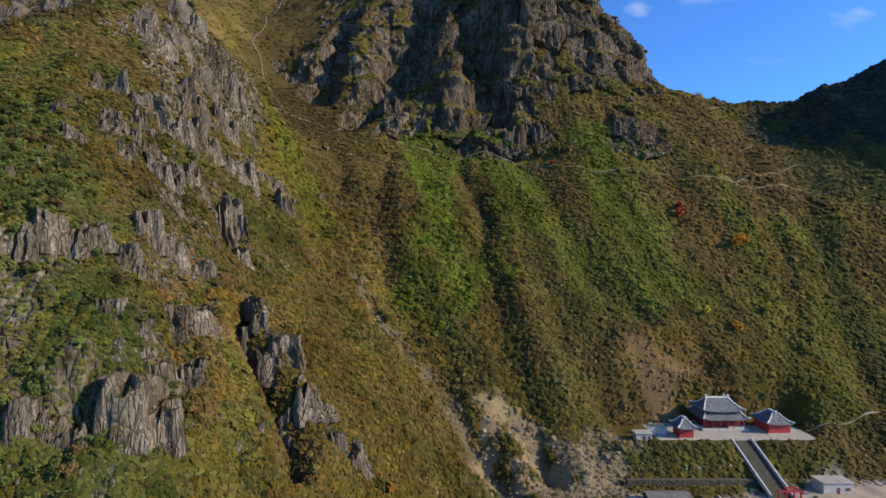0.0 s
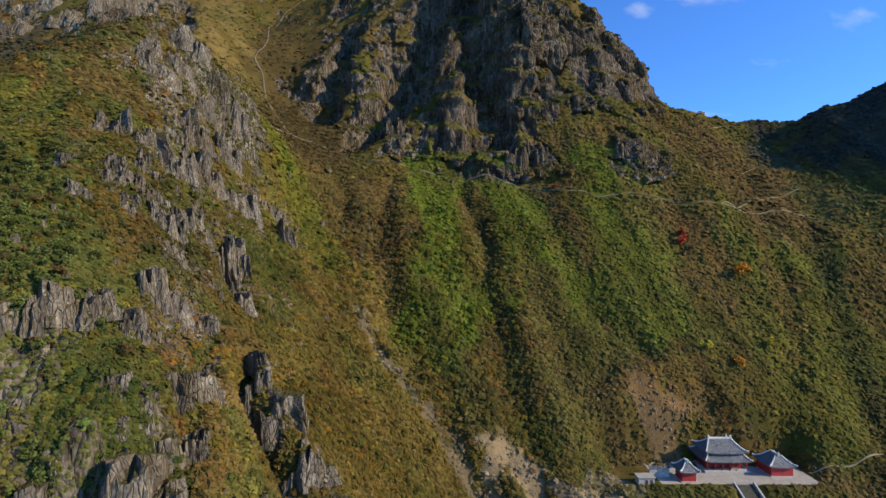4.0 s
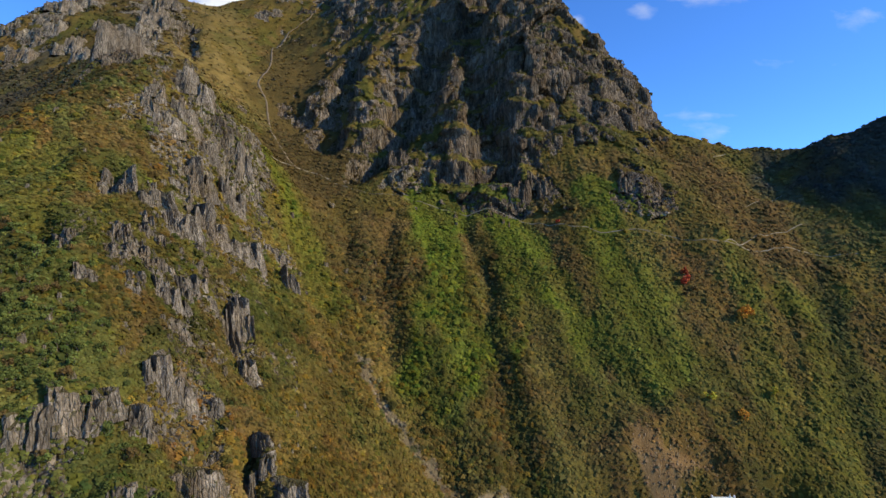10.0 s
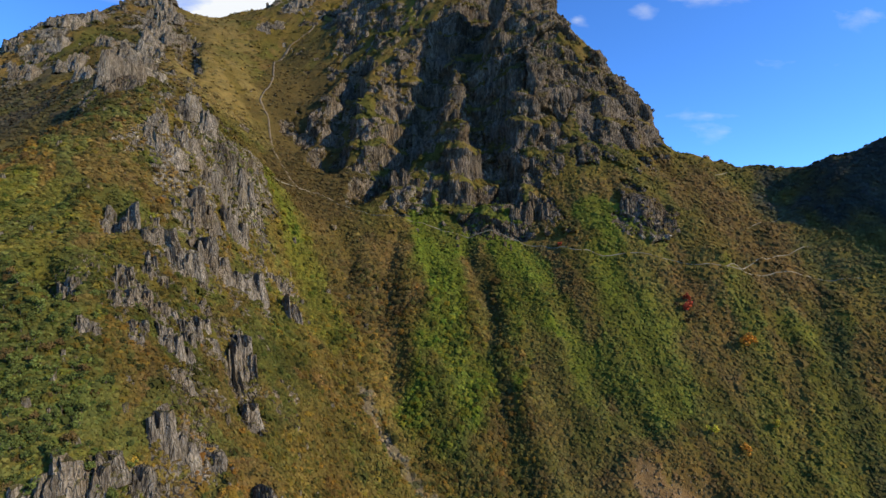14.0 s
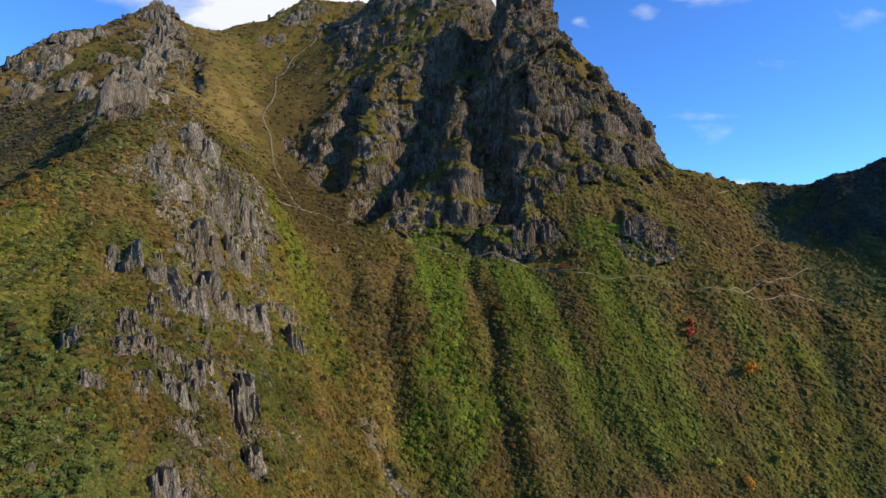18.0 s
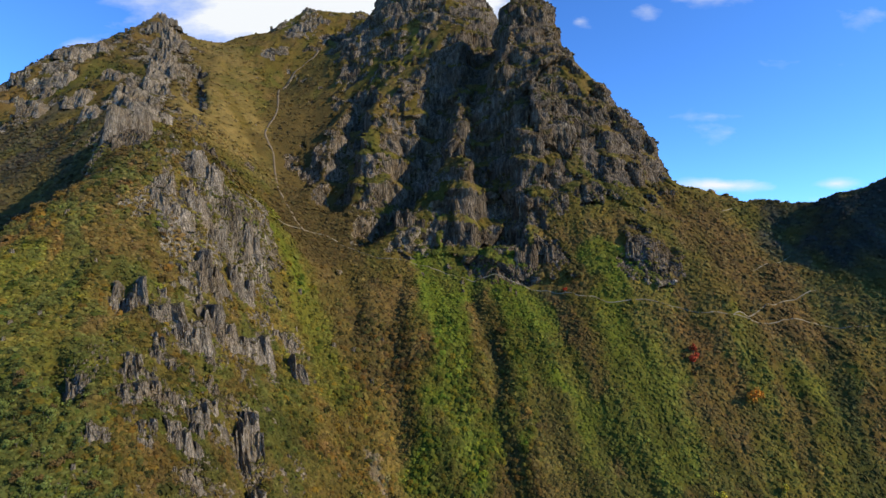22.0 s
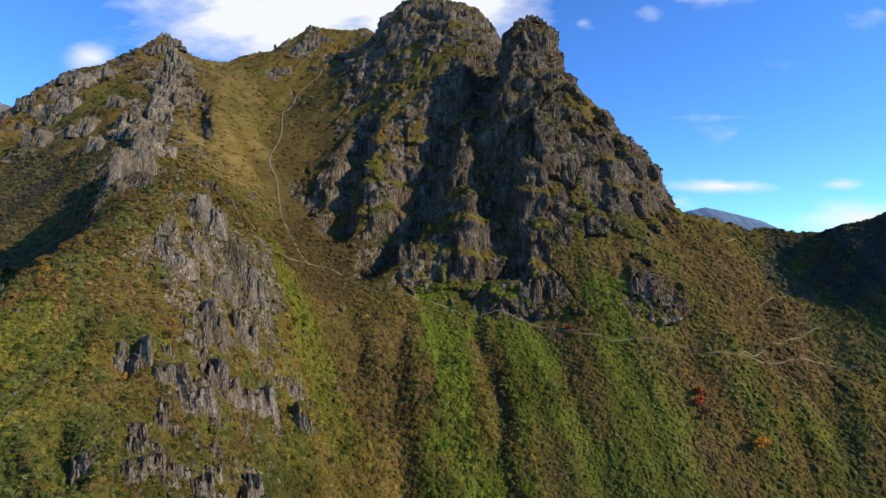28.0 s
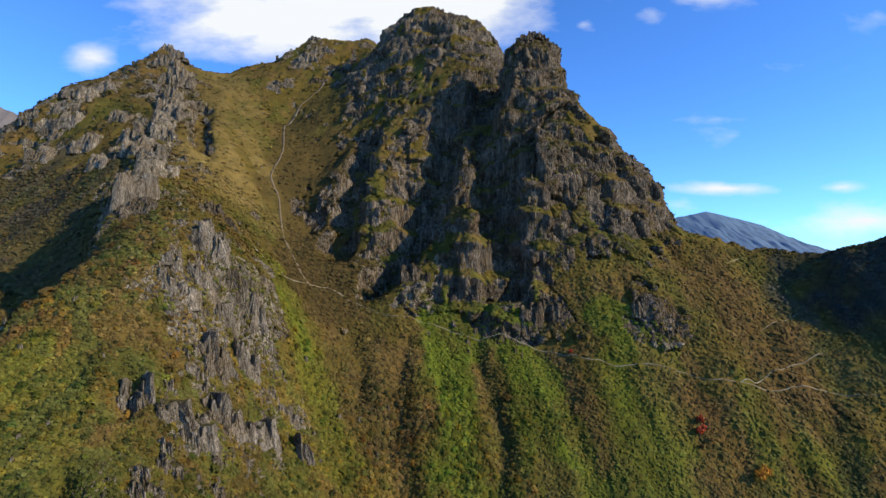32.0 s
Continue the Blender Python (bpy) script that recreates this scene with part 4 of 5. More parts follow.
def column_mesh(seed, mat):
    """A mass of jointed rock columns grown together, one unit each way, standing on z = 0."""
    r = random.Random(seed)
    n, rings = 32, 8
    cols = []
    while len(cols) < n:
        one = (r.gauss(0, 0.085), 1 - abs(r.gauss(0, 0.17)), r.uniform(0.25, 0.9), r.uniform(0.0, 0.18), r.uniform(0.1, 0.6), r.uniform(-0.06, 0.10))
        cols += [one] * r.choice((1, 1, 2, 2, 3))
    cols = cols[:n]
    skew = r.uniform(-0.35, 0.35)
    verts = []
    for q in range(rings):
        t = q / (rings - 1)
        for k in range(n):
            off, top, brk, back, brk2, back2 = cols[k]
            a = 2 * math.pi * (k + r.uniform(-0.2, 0.2)) / n
            c, d = math.cos(a), math.sin(a)
            rad = 0.5 / (abs(c) ** 3.4 + abs(d) ** 3.4) ** (1 / 3.4)
            rad *= 1.08 - 0.16 * t + off - (back if t > brk else 0) - (back2 if t > brk2 else 0) + r.gauss(0, 0.02)
            rise = t * (top + skew * c * 0.5)
            verts.append((c * rad + 0.02 * math.sin(9 * t + seed), d * rad, rise + (r.uniform(-0.015, 0.015) if 0 < q < rings - 1 else 0)))
    faces = [(q * n + k, q * n + (k + 1) % n, (q + 1) * n + (k + 1) % n, (q + 1) * n + k) for q in range(rings - 1) for k in range(n)]
    rim = (rings - 1) * n
    for k in range(n):
        x, y, z = verts[rim + k]
        verts.append((x * 0.55 + r.uniform(-0.04, 0.04), y * 0.55 + r.uniform(-0.04, 0.04), z + r.uniform(-0.03, 0.06)))
    faces += [(rim + k, rim + (k + 1) % n, rim + n + (k + 1) % n, rim + n + k) for k in range(n)]
    verts.append((0, 0.1, 1.0))
    faces += [(rim + n + k, rim + n + (k + 1) % n, len(verts) - 1) for k in range(n)]
    me = bpy.data.meshes.new("column")
    me.from_pydata(verts, [], faces)
    me.materials.append(mat)
    me.update()
    return me


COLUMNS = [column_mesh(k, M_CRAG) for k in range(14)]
DARK_COLUMNS = [column_mesh(k + 30, M_BUTTRESS) for k in range(10)]
dice = random.Random(11)


def rock_outcrop(x, y, wide, tall, label="grey columnar rock outcrop on the scrubby spur", group="spur outcrops", kit=None):
    """A row of columns across the slope, let back into the hillside."""
    g = 3.0
    sx = float(land(x + g, y) - land(x - g, y)) / (2 * g)
    sy = float(land(x, y + g) - land(x, y - g)) / (2 * g)
    steep = max(0.35, math.hypot(sx, sy))
    down = Vector((-sx, -sy, 0)).normalized()
    down = (down + Vector((0.0, -0.9, 0))).normalized()
    side = Vector((-down.y, down.x, 0))
    root = new("rock_outcrop")
    z0 = float(ground_at(x, y))
    root.location = (x, y, z0)
    n = max(2, min(6, round(wide / (0.42 * tall + 1.2))))
    phase = dice.uniform(0, 6.28)
    for k in range(n + n // 2 + 1):
        front = k >= n
        f = ((k + 0.5) / n * 2 - 1) if not front else dice.uniform(-1.05, 1.05)
        crest = 0.82 + 0.16 * math.sin(2.6 * f + phase) - 0.22 * f * f
        h = tall * crest * (dice.uniform(0.88, 1.06) if not front else dice.uniform(0.2, 0.65))
        w = wide / n * (dice.uniform(1.05, 1.55) if not front else dice.uniform(0.3, 0.7))
        ahead = w * (dice.uniform(-0.25, 0.2) if not front else dice.uniform(0.0, 0.5))
        off = side * (f * wide * 0.46) + down * ahead
        deep = min(2.2 * h, h / steep * 0.95 + 0.5 * w)
        foot = ground_at(x + off.x, y + off.y) - z0
        ob = new("column", dice.choice(kit or COLUMNS))
        ob.parent = root
        sink = 0.25 * h + 0.5
        m = Matrix.Translation(off - down * deep * 0.44 + Vector((0, 0, float(foot) - sink)))
        turn = math.atan2(side.y, side.x) + dice.uniform(-0.3, 0.3)
        lean = Euler((dice.uniform(-0.24, -0.06), dice.uniform(-0.09, 0.09), turn)).to_matrix().to_4x4()
        ob.matrix_basis = m @ lean @ Matrix.Diagonal((w, deep, h + sink, 1))
    return tagged(root, label, "rock outcrop", group)


for x, y, w, h in LOWER_CRAGS:
    rock_outcrop(x, y, 1.15 * w, 0.86 * h)
for x, y, w, h in UPPER_CRAGS:
    rock_outcrop(x, y, 1.25 * w, 1.2 * h, "grey columnar rock outcrop with grassy cracks", "upper spur outcrops")
RIB = [(-150, 290), (-138, 268), (-126, 245), (-116, 220), (-106, 195), (-97, 168), (-86, 142)]
for k in range(84):
    f = (k + dice.random()) / 84 * (len(RIB) - 1.001)
    i = int(f)
    x = RIB[i][0] + (RIB[i + 1][0] - RIB[i][0]) * (f - i) + dice.uniform(-15, 13)
    y = RIB[i][1] + (RIB[i + 1][1] - RIB[i][1]) * (f - i) + dice.uniform(-8, 8)
    rock_outcrop(x, y, dice.uniform(2.5, 6.5), dice.uniform(2.5, 6.5), "small grey crag breaking through the scrub", "rib crags")
for x, y, w, h in HIGH_CRAGS:
    rock_outcrop(x, y, w, h * 0.72, "brown-grey rock buttress at the foot of the cliff", "cliff-foot buttresses", DARK_COLUMNS)
for x, y, w, h in RIDGE_CRAGS:
    rock_outcrop(x, y, w, h * (0.6 if x > -200 else 1.0), "dark weathered crag on the summit ridge", "summit crags", DARK_COLUMNS if x > -200 else COLUMNS)


def broken_rock(name, count, keep, low, high, mat, label):
    """Small angular slabs and slivers breaking through the scrub."""
    fi, fj = rng.integers(0, rows - 1, count), rng.integers(0, cols - 1, count)
    c = points.reshape(rows, cols, 3)[fi, fj]
    ok = rng.uniform(size=count) < keep(c[:, 0], c[:, 1], STEEP[fi, fj])
    c = c[ok]
    n = len(c)
    tall = rng.uniform(low, high, n) * (0.6 + np.hypot(c[:, 0], c[:, 1]) / 330)
    wide = tall * rng.uniform(0.35, 0.8, n)
    k = 5
    ang = (np.arange(k) / k * 2 * np.pi)[None, :] + rng.uniform(-0.4, 0.4, (n, k))
    base = np.stack([np.cos(ang), np.sin(ang), np.zeros((n, k))], -1) * (wide[:, None, None] * rng.uniform(0.7, 1.2, (n, k, 1)))
    lean = rng.normal(0, 0.15, (n, 1, 3)) * tall[:, None, None]
    top = base * rng.uniform(0.45, 0.8, (n, 1, 1)) + lean
    top[..., 2] = tall[:, None] * rng.uniform(0.7, 1.1, (n, k))
    base[..., 2] = -0.8 * wide[:, None] - 0.3
    v = np.concatenate([base, top], 1) + c[:, None, :]
    off = (np.arange(n) * 2 * k)[:, None, None]
    a = np.arange(k)
    side = np.stack([a, (a + 1) % k, k + (a + 1) % k, k + a], -1)[None] + off
    cap = np.array([[k, k + 1, k + 2, k + 3]])[None] + off
    f = np.concatenate([side.reshape(-1, 4), cap.reshape(-1, 4)])
    tri = np.array([[k, k + 3, k + 4]])[None] + off
    ob = new(name, sheet_mesh(name, v.reshape(-1, 3), np.concatenate([f[:, [0, 1, 2]], f[:, [0, 2, 3]], tri.reshape(-1, 3)]), mat))
    return tagged(ob, label, "rocks", kind="stuff")


def spur_rock(x, y, steep):
    k = zone(x, y, [(-150, 290), (-118, 240), (-98, 175), (-80, 125), (-62, 95)], 24) * smooth(-0.1, 0.6, fbm(x / 7, y / 7, 4.4, 3, 57))
    k = np.maximum(k, 0.8 * zone(x, y, [(-120, 148), (-114, 156)], 7))
    return np.maximum(k, 0.04 * ((x < -40) & (y < 300))) * (0.25 + 0.75 * smooth(130, 170, y))


def high_rock(x, y, steep):
    k = np.zeros(np.shape(x))
    for course, half, w in ROCKY[:4] + ROCKY[8:10]:
        k = np.maximum(k, w * zone(x, y, course, half) * smooth(-0.3, 0.5, fbm(x / 12, y / 12, 4.9, 3, 58)))
    return k * (y > 300)


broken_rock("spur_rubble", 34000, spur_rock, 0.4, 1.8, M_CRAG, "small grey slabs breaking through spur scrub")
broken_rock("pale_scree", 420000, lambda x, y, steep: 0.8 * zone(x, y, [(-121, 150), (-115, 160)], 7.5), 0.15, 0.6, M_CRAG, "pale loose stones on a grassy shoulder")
def slip_rock(x, y, steep):
    k = zone(x, y, [(82, 207), (92, 206), (104, 207)], 6, 0.9)
    return 0.35 * np.maximum(k, np.maximum(zone(x, y, [(25, 186), (34, 172), (36, 160)], 7, 0.9), zone(x, y, [(42, 174), (58, 172)], 6, 0.9)))


broken_rock("slip_rubble", 300000, slip_rock, 0.12, 0.5, M_SLIP, "broken earth and stones of a landslip")
broken_rock("summit_rubble", 9000, high_rock, 0.6, 2.2, M_BUTTRESS, "dark broken rock below the summits")


# ---- distant mountains ----
def far_range(name, crest, depth, base, mat, label, seed):
    """A ridge with spurs: crest as places in plan and heights."""
    xs = np.linspace(crest[0][0], crest[-1][0], 260)
    ys = np.interp(xs, [c[0] for c in crest], [c[1] for c in crest])
    zs = np.interp(xs, [c[0] for c in crest], [c[2] for c in crest])
    span = abs(xs[-1] - xs[0])
    t = np.linspace(0, 1, 40)[:, None]
    x = np.repeat(xs[None, :], 40, 0)
    y = ys[None, :] - t * depth
    z = base + (zs[None, :] - base) * (1 - t) ** 1.25
    f = 12.0 / span
    z = z + fbm(x * f * 3.5, y * f * 1.1, 0.4, 5, seed) * 0.012 * (zs.max() - base) * (0.35 + np.minimum(1, 6 * t) * (1 - t) * 2)
    i = np.arange(x.size).reshape(x.shape)
    q = np.stack([i[1:, :-1], i[1:, 1:], i[:-1, 1:], i[:-1, :-1]], -1).reshape(-1, 4)
    ob = new(name, sheet_mesh(name, np.stack([x, y, z], -1).reshape(-1, 3), q, mat))
    return tagged(ob, label, "mountain", kind="structure")


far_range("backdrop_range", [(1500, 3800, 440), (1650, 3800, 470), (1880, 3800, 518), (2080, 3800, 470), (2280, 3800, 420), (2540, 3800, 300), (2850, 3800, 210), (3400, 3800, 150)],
          1500, -60, M_FAR, "distant forested mountain beyond the saddle, blue haze painted into its colour", 91)
far_range("backdrop_ridge", [(-1500, 1150, 520), (-1250, 1200, 545), (-1130, 1200, 548), (-1050, 1220, 515), (-980, 1230, 480), (-850, 1250, 430)],
          500, 50, M_FARROCK, "bare brown ridge beyond the left shoulder", 93)


# ---- paths ----
def path_strip(line, wide, mat=M_PATH, lift=0.1):
    pts = []
    for (ax, ay), (bx, by) in zip(line[:-1], line[1:]):
        n = max(2, int(math.hypot(bx - ax, by - ay) / 2.0))
        pts += [(ax + (bx - ax) * k / n, ay + (by - ay) * k / n) for k in range(n)]
    pts.append(line[-1])
    p = np.array(pts, float)
    if len(p) > 8:
        for _ in range(3):
            p[1:-1] = (p[:-2] + 2 * p[1:-1] + p[2:]) / 4
    p[:, 1] += 0.5 * vnoise(p[:, 0] / 9, p[:, 1] / 9, 0.2, 97)
    d = np.gradient(p, axis=0)
    d /= np.linalg.norm(d, axis=1)[:, None] + 1e-9
    s = np.stack([-d[:, 1], d[:, 0]], -1)
    w = wide * (0.75 + 0.4 * np.abs(vnoise(p[:, 0] / 5, p[:, 1] / 5, 0.6, 99)))[:, None]
    left, right = p + s * w * 0.5, p - s * w * 0.5
    z = np.maximum(ground_at(left[:, 0], left[:, 1]), ground_at(right[:, 0], right[:, 1])) + lift
    top = np.concatenate([np.c_[left, z], np.c_[right, z], np.c_[left, z - 0.5], np.c_[right, z - 0.5]])
    n = len(p)
    i = np.arange(n - 1)
    q = np.concatenate([np.stack([i, i + 1, n + i + 1, n + i], -1), np.stack([2 * n + i, 2 * n + i + 1, i + 1, i], -1), np.stack([n + i, n + i + 1, 3 * n + i + 1, 3 * n + i], -1)])
    ob = new("footpath", sheet_mesh("footpath", top, q, mat))
    return tagged(ob, "narrow pale trodden path across the slope", "path", kind="structure")


for line, wide in zip(TRAILS, (0.6, 0.6, 0.5, 0.5, 2.0, 1.0, 0.65)):
    path_strip(line, wide, M_TRACK if line is TRAILS[4] else M_PATH, 0.3 if line is TRAILS[4] else 0.12)
path_strip([(-172, 690), (-181, 640), (-199, 616), (-203, 577)], 4.0, M_TRACK, 0.3)
path_strip([(-84, 370), (-98, 377), (-126, 359), (-140, 357)], 1.3)


# ---- trees ----
def crown_mesh(seed, mat, sprays=240):
    """A crown about two units wide of several lobes of leaf sprays."""
    r = np.random.default_rng(seed)
    lobes = r.normal(0, 0.42, (7, 3)) * np.array((1, 1, 0.75)) + np.array((0, 0, 0.1))
    which = r.integers(0, 7, sprays)
    d = r.normal(size=(sprays, 3))
    d /= np.linalg.norm(d, axis=1)[:, None]
    ctr = lobes[which] + d * r.uniform(0.25, 0.5, (sprays, 1))
    nrm = d + r.normal(0, 0.4, d.shape)
    nrm /= np.linalg.norm(nrm, axis=1)[:, None]
    t1 = np.cross(nrm, r.normal(size=d.shape))
    t1 /= np.linalg.norm(t1, axis=1)[:, None]
    t2 = np.cross(nrm, t1)
    s = r.uniform(0.09, 0.2, (sprays, 1))
    v = np.stack([ctr + t1 * s, ctr + t2 * s * 0.8, ctr - t1 * s, ctr - t2 * s * 0.8], 1).reshape(-1, 3)
    return sheet_mesh("crown", v, np.arange(len(v)).reshape(-1, 4), mat)


def trunk_mesh(seed):
    r = random.Random(seed)
    bm = bmesh.new()

    def limb(a, b, ra, rb):
        a, b = Vector(a), Vector(b)
        m = Matrix.Translation((a + b) / 2) @ (b - a).to_track_quat("Z", "Y").to_matrix().to_4x4()
        bmesh.ops.create_cone(bm, cap_ends=True, segments=6, radius1=ra, radius2=rb, depth=(b - a).length, matrix=m)

    mid = (r.uniform(-0.06, 0.06), r.uniform(-0.06, 0.06), 0.65)
    limb((0, 0, -0.5), mid, 0.075, 0.05)
    for k in range(4):
        a = 2 * math.pi * (k + r.uniform(-0.3, 0.3)) / 4
        limb(mid, (math.cos(a) * 0.5, math.sin(a) * 0.5, 1.05 + r.uniform(0, 0.35)), 0.045, 0.015)
    me = bpy.data.meshes.new("trunk")
    bm.to_mesh(me)
    bm.free()
    me.materials.append(M_BARK)
    return me


TRUNKS = [trunk_mesh(k) for k in range(3)]


def tree(x, y, radius, crown, label, group="", name="tree"):
    root = new(name)
    root.location = (x, y, float(ground_at(x, y)) - 0.1)
    root.rotation_euler = (0, 0, dice.uniform(0, 6.28))
    root.scale = (radius, radius, radius * dice.uniform(0.9, 1.2))
    t = new("trunk", dice.choice(TRUNKS))
    t.parent = root
    c = new("crown", crown)
    c.parent = root
    c.location = (0, 0, 1.15)
    return tagged(root, label, "tree", group)


CROWNS = [crown_mesh(k, m) for k, m in enumerate((M_TREE, M_TREE, M_TREE_B, M_TREE, M_TREE_B, M_TREE_C))]
tree(136, 289, 3.2, crown_mesh(20, M_RED, 380), "bright red autumn tree alone among green shrubs")
tree(138, 293, 2.3, crown_mesh(30, M_RED, 300), "smaller red autumn tree beside a larger one")
tree(159, 270, 3.2, crown_mesh(21, M_ORANGE, 340), "orange-yellow autumn tree on the slope")
tree(163, 271, 2.2, crown_mesh(22, M_ORANGE), "small orange autumn tree on the slope")
tree(129, 219, 2.5, crown_mesh(23, M_ORANGE), "golden autumn tree above the temple")
tree(150, 232, 2.2, crown_mesh(24, M_YELLOW), "small yellow autumn tree on the slope")
tree(118, 226, 2.0, crown_mesh(25, M_YELLOW), "small yellow autumn tree on the slope")
tree(-54.5, 88, 1.1, crown_mesh(26, M_YELLOW, 300), "small bright yellow bush below a rock wall", name="bush")
tree(72, 330, 1.7, crown_mesh(27, M_RED), "dull red shrub tree by the path")
tree(140, 331, 1.5, crown_mesh(28, M_ORANGE), "rusty shrub tree below the cliff")
for x, y in ((134, 283), (140, 286), (131, 291)):
    tree(x, y, 1.6, CROWNS[5], "rust-brown shrub tree on the slope")
wood = random.Random(5)
GROVES = [([(-74, 92), (-62, 80)], 9, 75), ([(-98, 116), (-84, 92)], 9, 60), ([(-125, 142), (-104, 128)], 10, 44), ([(-90, 122), (-80, 112)], 6, 10),
          ([(-60, 100), (-50, 92)], 4, 8), ([(-100, 160), (-112, 150)], 6, 8)]
STANDS = [([(-78, 84), (-60, 72)], 12, 70), ([(-100, 112), (-76, 100)], 12, 70), ([(-120, 128), (-96, 118)], 12, 60)]
for course, spread, count in GROVES + STANDS:
    for _ in range(count):
        f = wood.random()
        x = course[0][0] + (course[1][0] - course[0][0]) * f + wood.uniform(-spread, spread)
        y = course[0][1] + (course[1][1] - course[0][1]) * f + wood.uniform(-spread, spread)
        if any(abs(x - cx) < 0.45 * w and -4 < y - cy < 2 for cx, cy, w, h in LOWER_CRAGS):
            continue
        tree(x, y, wood.uniform(0.8, 1.7), wood.choice(CROWNS), "small leafy broadleaf tree on the rocky spur", "spur trees")


# ---- temple on its terrace ----
def box(bm, x0, x1, y0, y1, z0, z1):
    v = [bm.verts.new(p) for p in ((x0, y0, z0), (x1, y0, z0), (x1, y1, z0), (x0, y1, z0), (x0, y0, z1), (x1, y0, z1), (x1, y1, z1), (x0, y1, z1))]
    for f in ((3, 2, 1, 0), (4, 5, 6, 7), (0, 1, 5, 4), (1, 2, 6, 5), (2, 3, 7, 6), (3, 0, 4, 7)):
        bm.faces.new([v[i] for i in f])


def block(*boxes, bevel=0.0):
    bm = bmesh.new()
    for b in boxes:
        box(bm, *b)
    if bevel:
        bmesh.ops.bevel(bm, geom=bm.edges[:], offset=bevel, segments=1, affect="EDGES")
    return bm


def bar(bm, a, b, wide, tall):
    a, b = Vector(a), Vector(b)
    d = (b - a)
    m = Matrix.Translation((a + b) / 2) @ d.to_track_quat("X", "Z").to_matrix().to_4x4() @ Matrix.Diagonal((d.length, wide, tall, 1))
    bmesh.ops.create_cube(bm, size=1.0, matrix=m)


def curved_roof(w, d, top_w, top_d, z0, rise, lift=0.5, thick=0.28):
    """A hipped roof with a hollow sweep and raised corners; half sizes at the eaves and at the top."""
    bm = bmesh.new()
    rings, per = 7, 8
    loops = []
    for q in range(rings):
        t = q / (rings - 1)
        a, b = w + (top_w - w) * t, d + (top_d - d) * t
        loop = []
        for sx, sy, ex, ey in ((-1, -1, 1, -1), (1, -1, 1, 1), (1, 1, -1, 1), (-1, 1, -1, -1)):
            for k in range(per):
                f = k / per
                corner = abs(2 * f - 1) ** 4
                x, y = a * (sx + (ex - sx) * f), b * (sy + (ey - sy) * f)
                loop.append(bm.verts.new((x, y, z0 + rise * t ** 1.45 + lift * corner * (1 - t) ** 3)))
        loops.append(loop)
    under = [bm.verts.new(v.co - Vector((0, 0, thick))) for v in loops[0]]
    n = 4 * per
    for k in range(n):
        j = (k + 1) % n
        bm.faces.new((under[k], under[j], loops[0][j], loops[0][k]))
        for q in range(rings - 1):
            bm.faces.new((loops[q][k], loops[q][j], loops[q + 1][j], loops[q + 1][k]))
    bm.faces.new(list(reversed(under)))
    bm.faces.new(loops[-1])
    bmesh.ops.remove_doubles(bm, verts=bm.verts[:], dist=0.001)
    hips = [[tuple(loops[q][c * per].co + Vector((0, 0, 0.12))) for q in range(rings)] for c in range(4)]
    return bm, hips


def hip_ridges(hips, root, wide=0.4):
    for hip in hips:
        bm = bmesh.new()
        for a, b in zip(hip[:-1], hip[1:]):
            if (Vector(a) - Vector(b)).length > 0.05:
                bar(bm, a, b, wide, 0.38)
        part("hip_ridge", bm, M_RIDGE, root, "white plastered hip ridge")


def main_ridge(half, z, root):
    bm = block((-half, half, -0.28, 0.28, z - 0.2, z + 0.55), (-half - 0.25, -half + 0.35, -0.34, 0.34, z - 0.2, z + 1.25), (half - 0.35, half + 0.25, -0.34, 0.34, z - 0.2, z + 1.25), bevel=0.08)
    part("ridge", bm, M_RIDGE, root, "white roof ridge with raised ends")


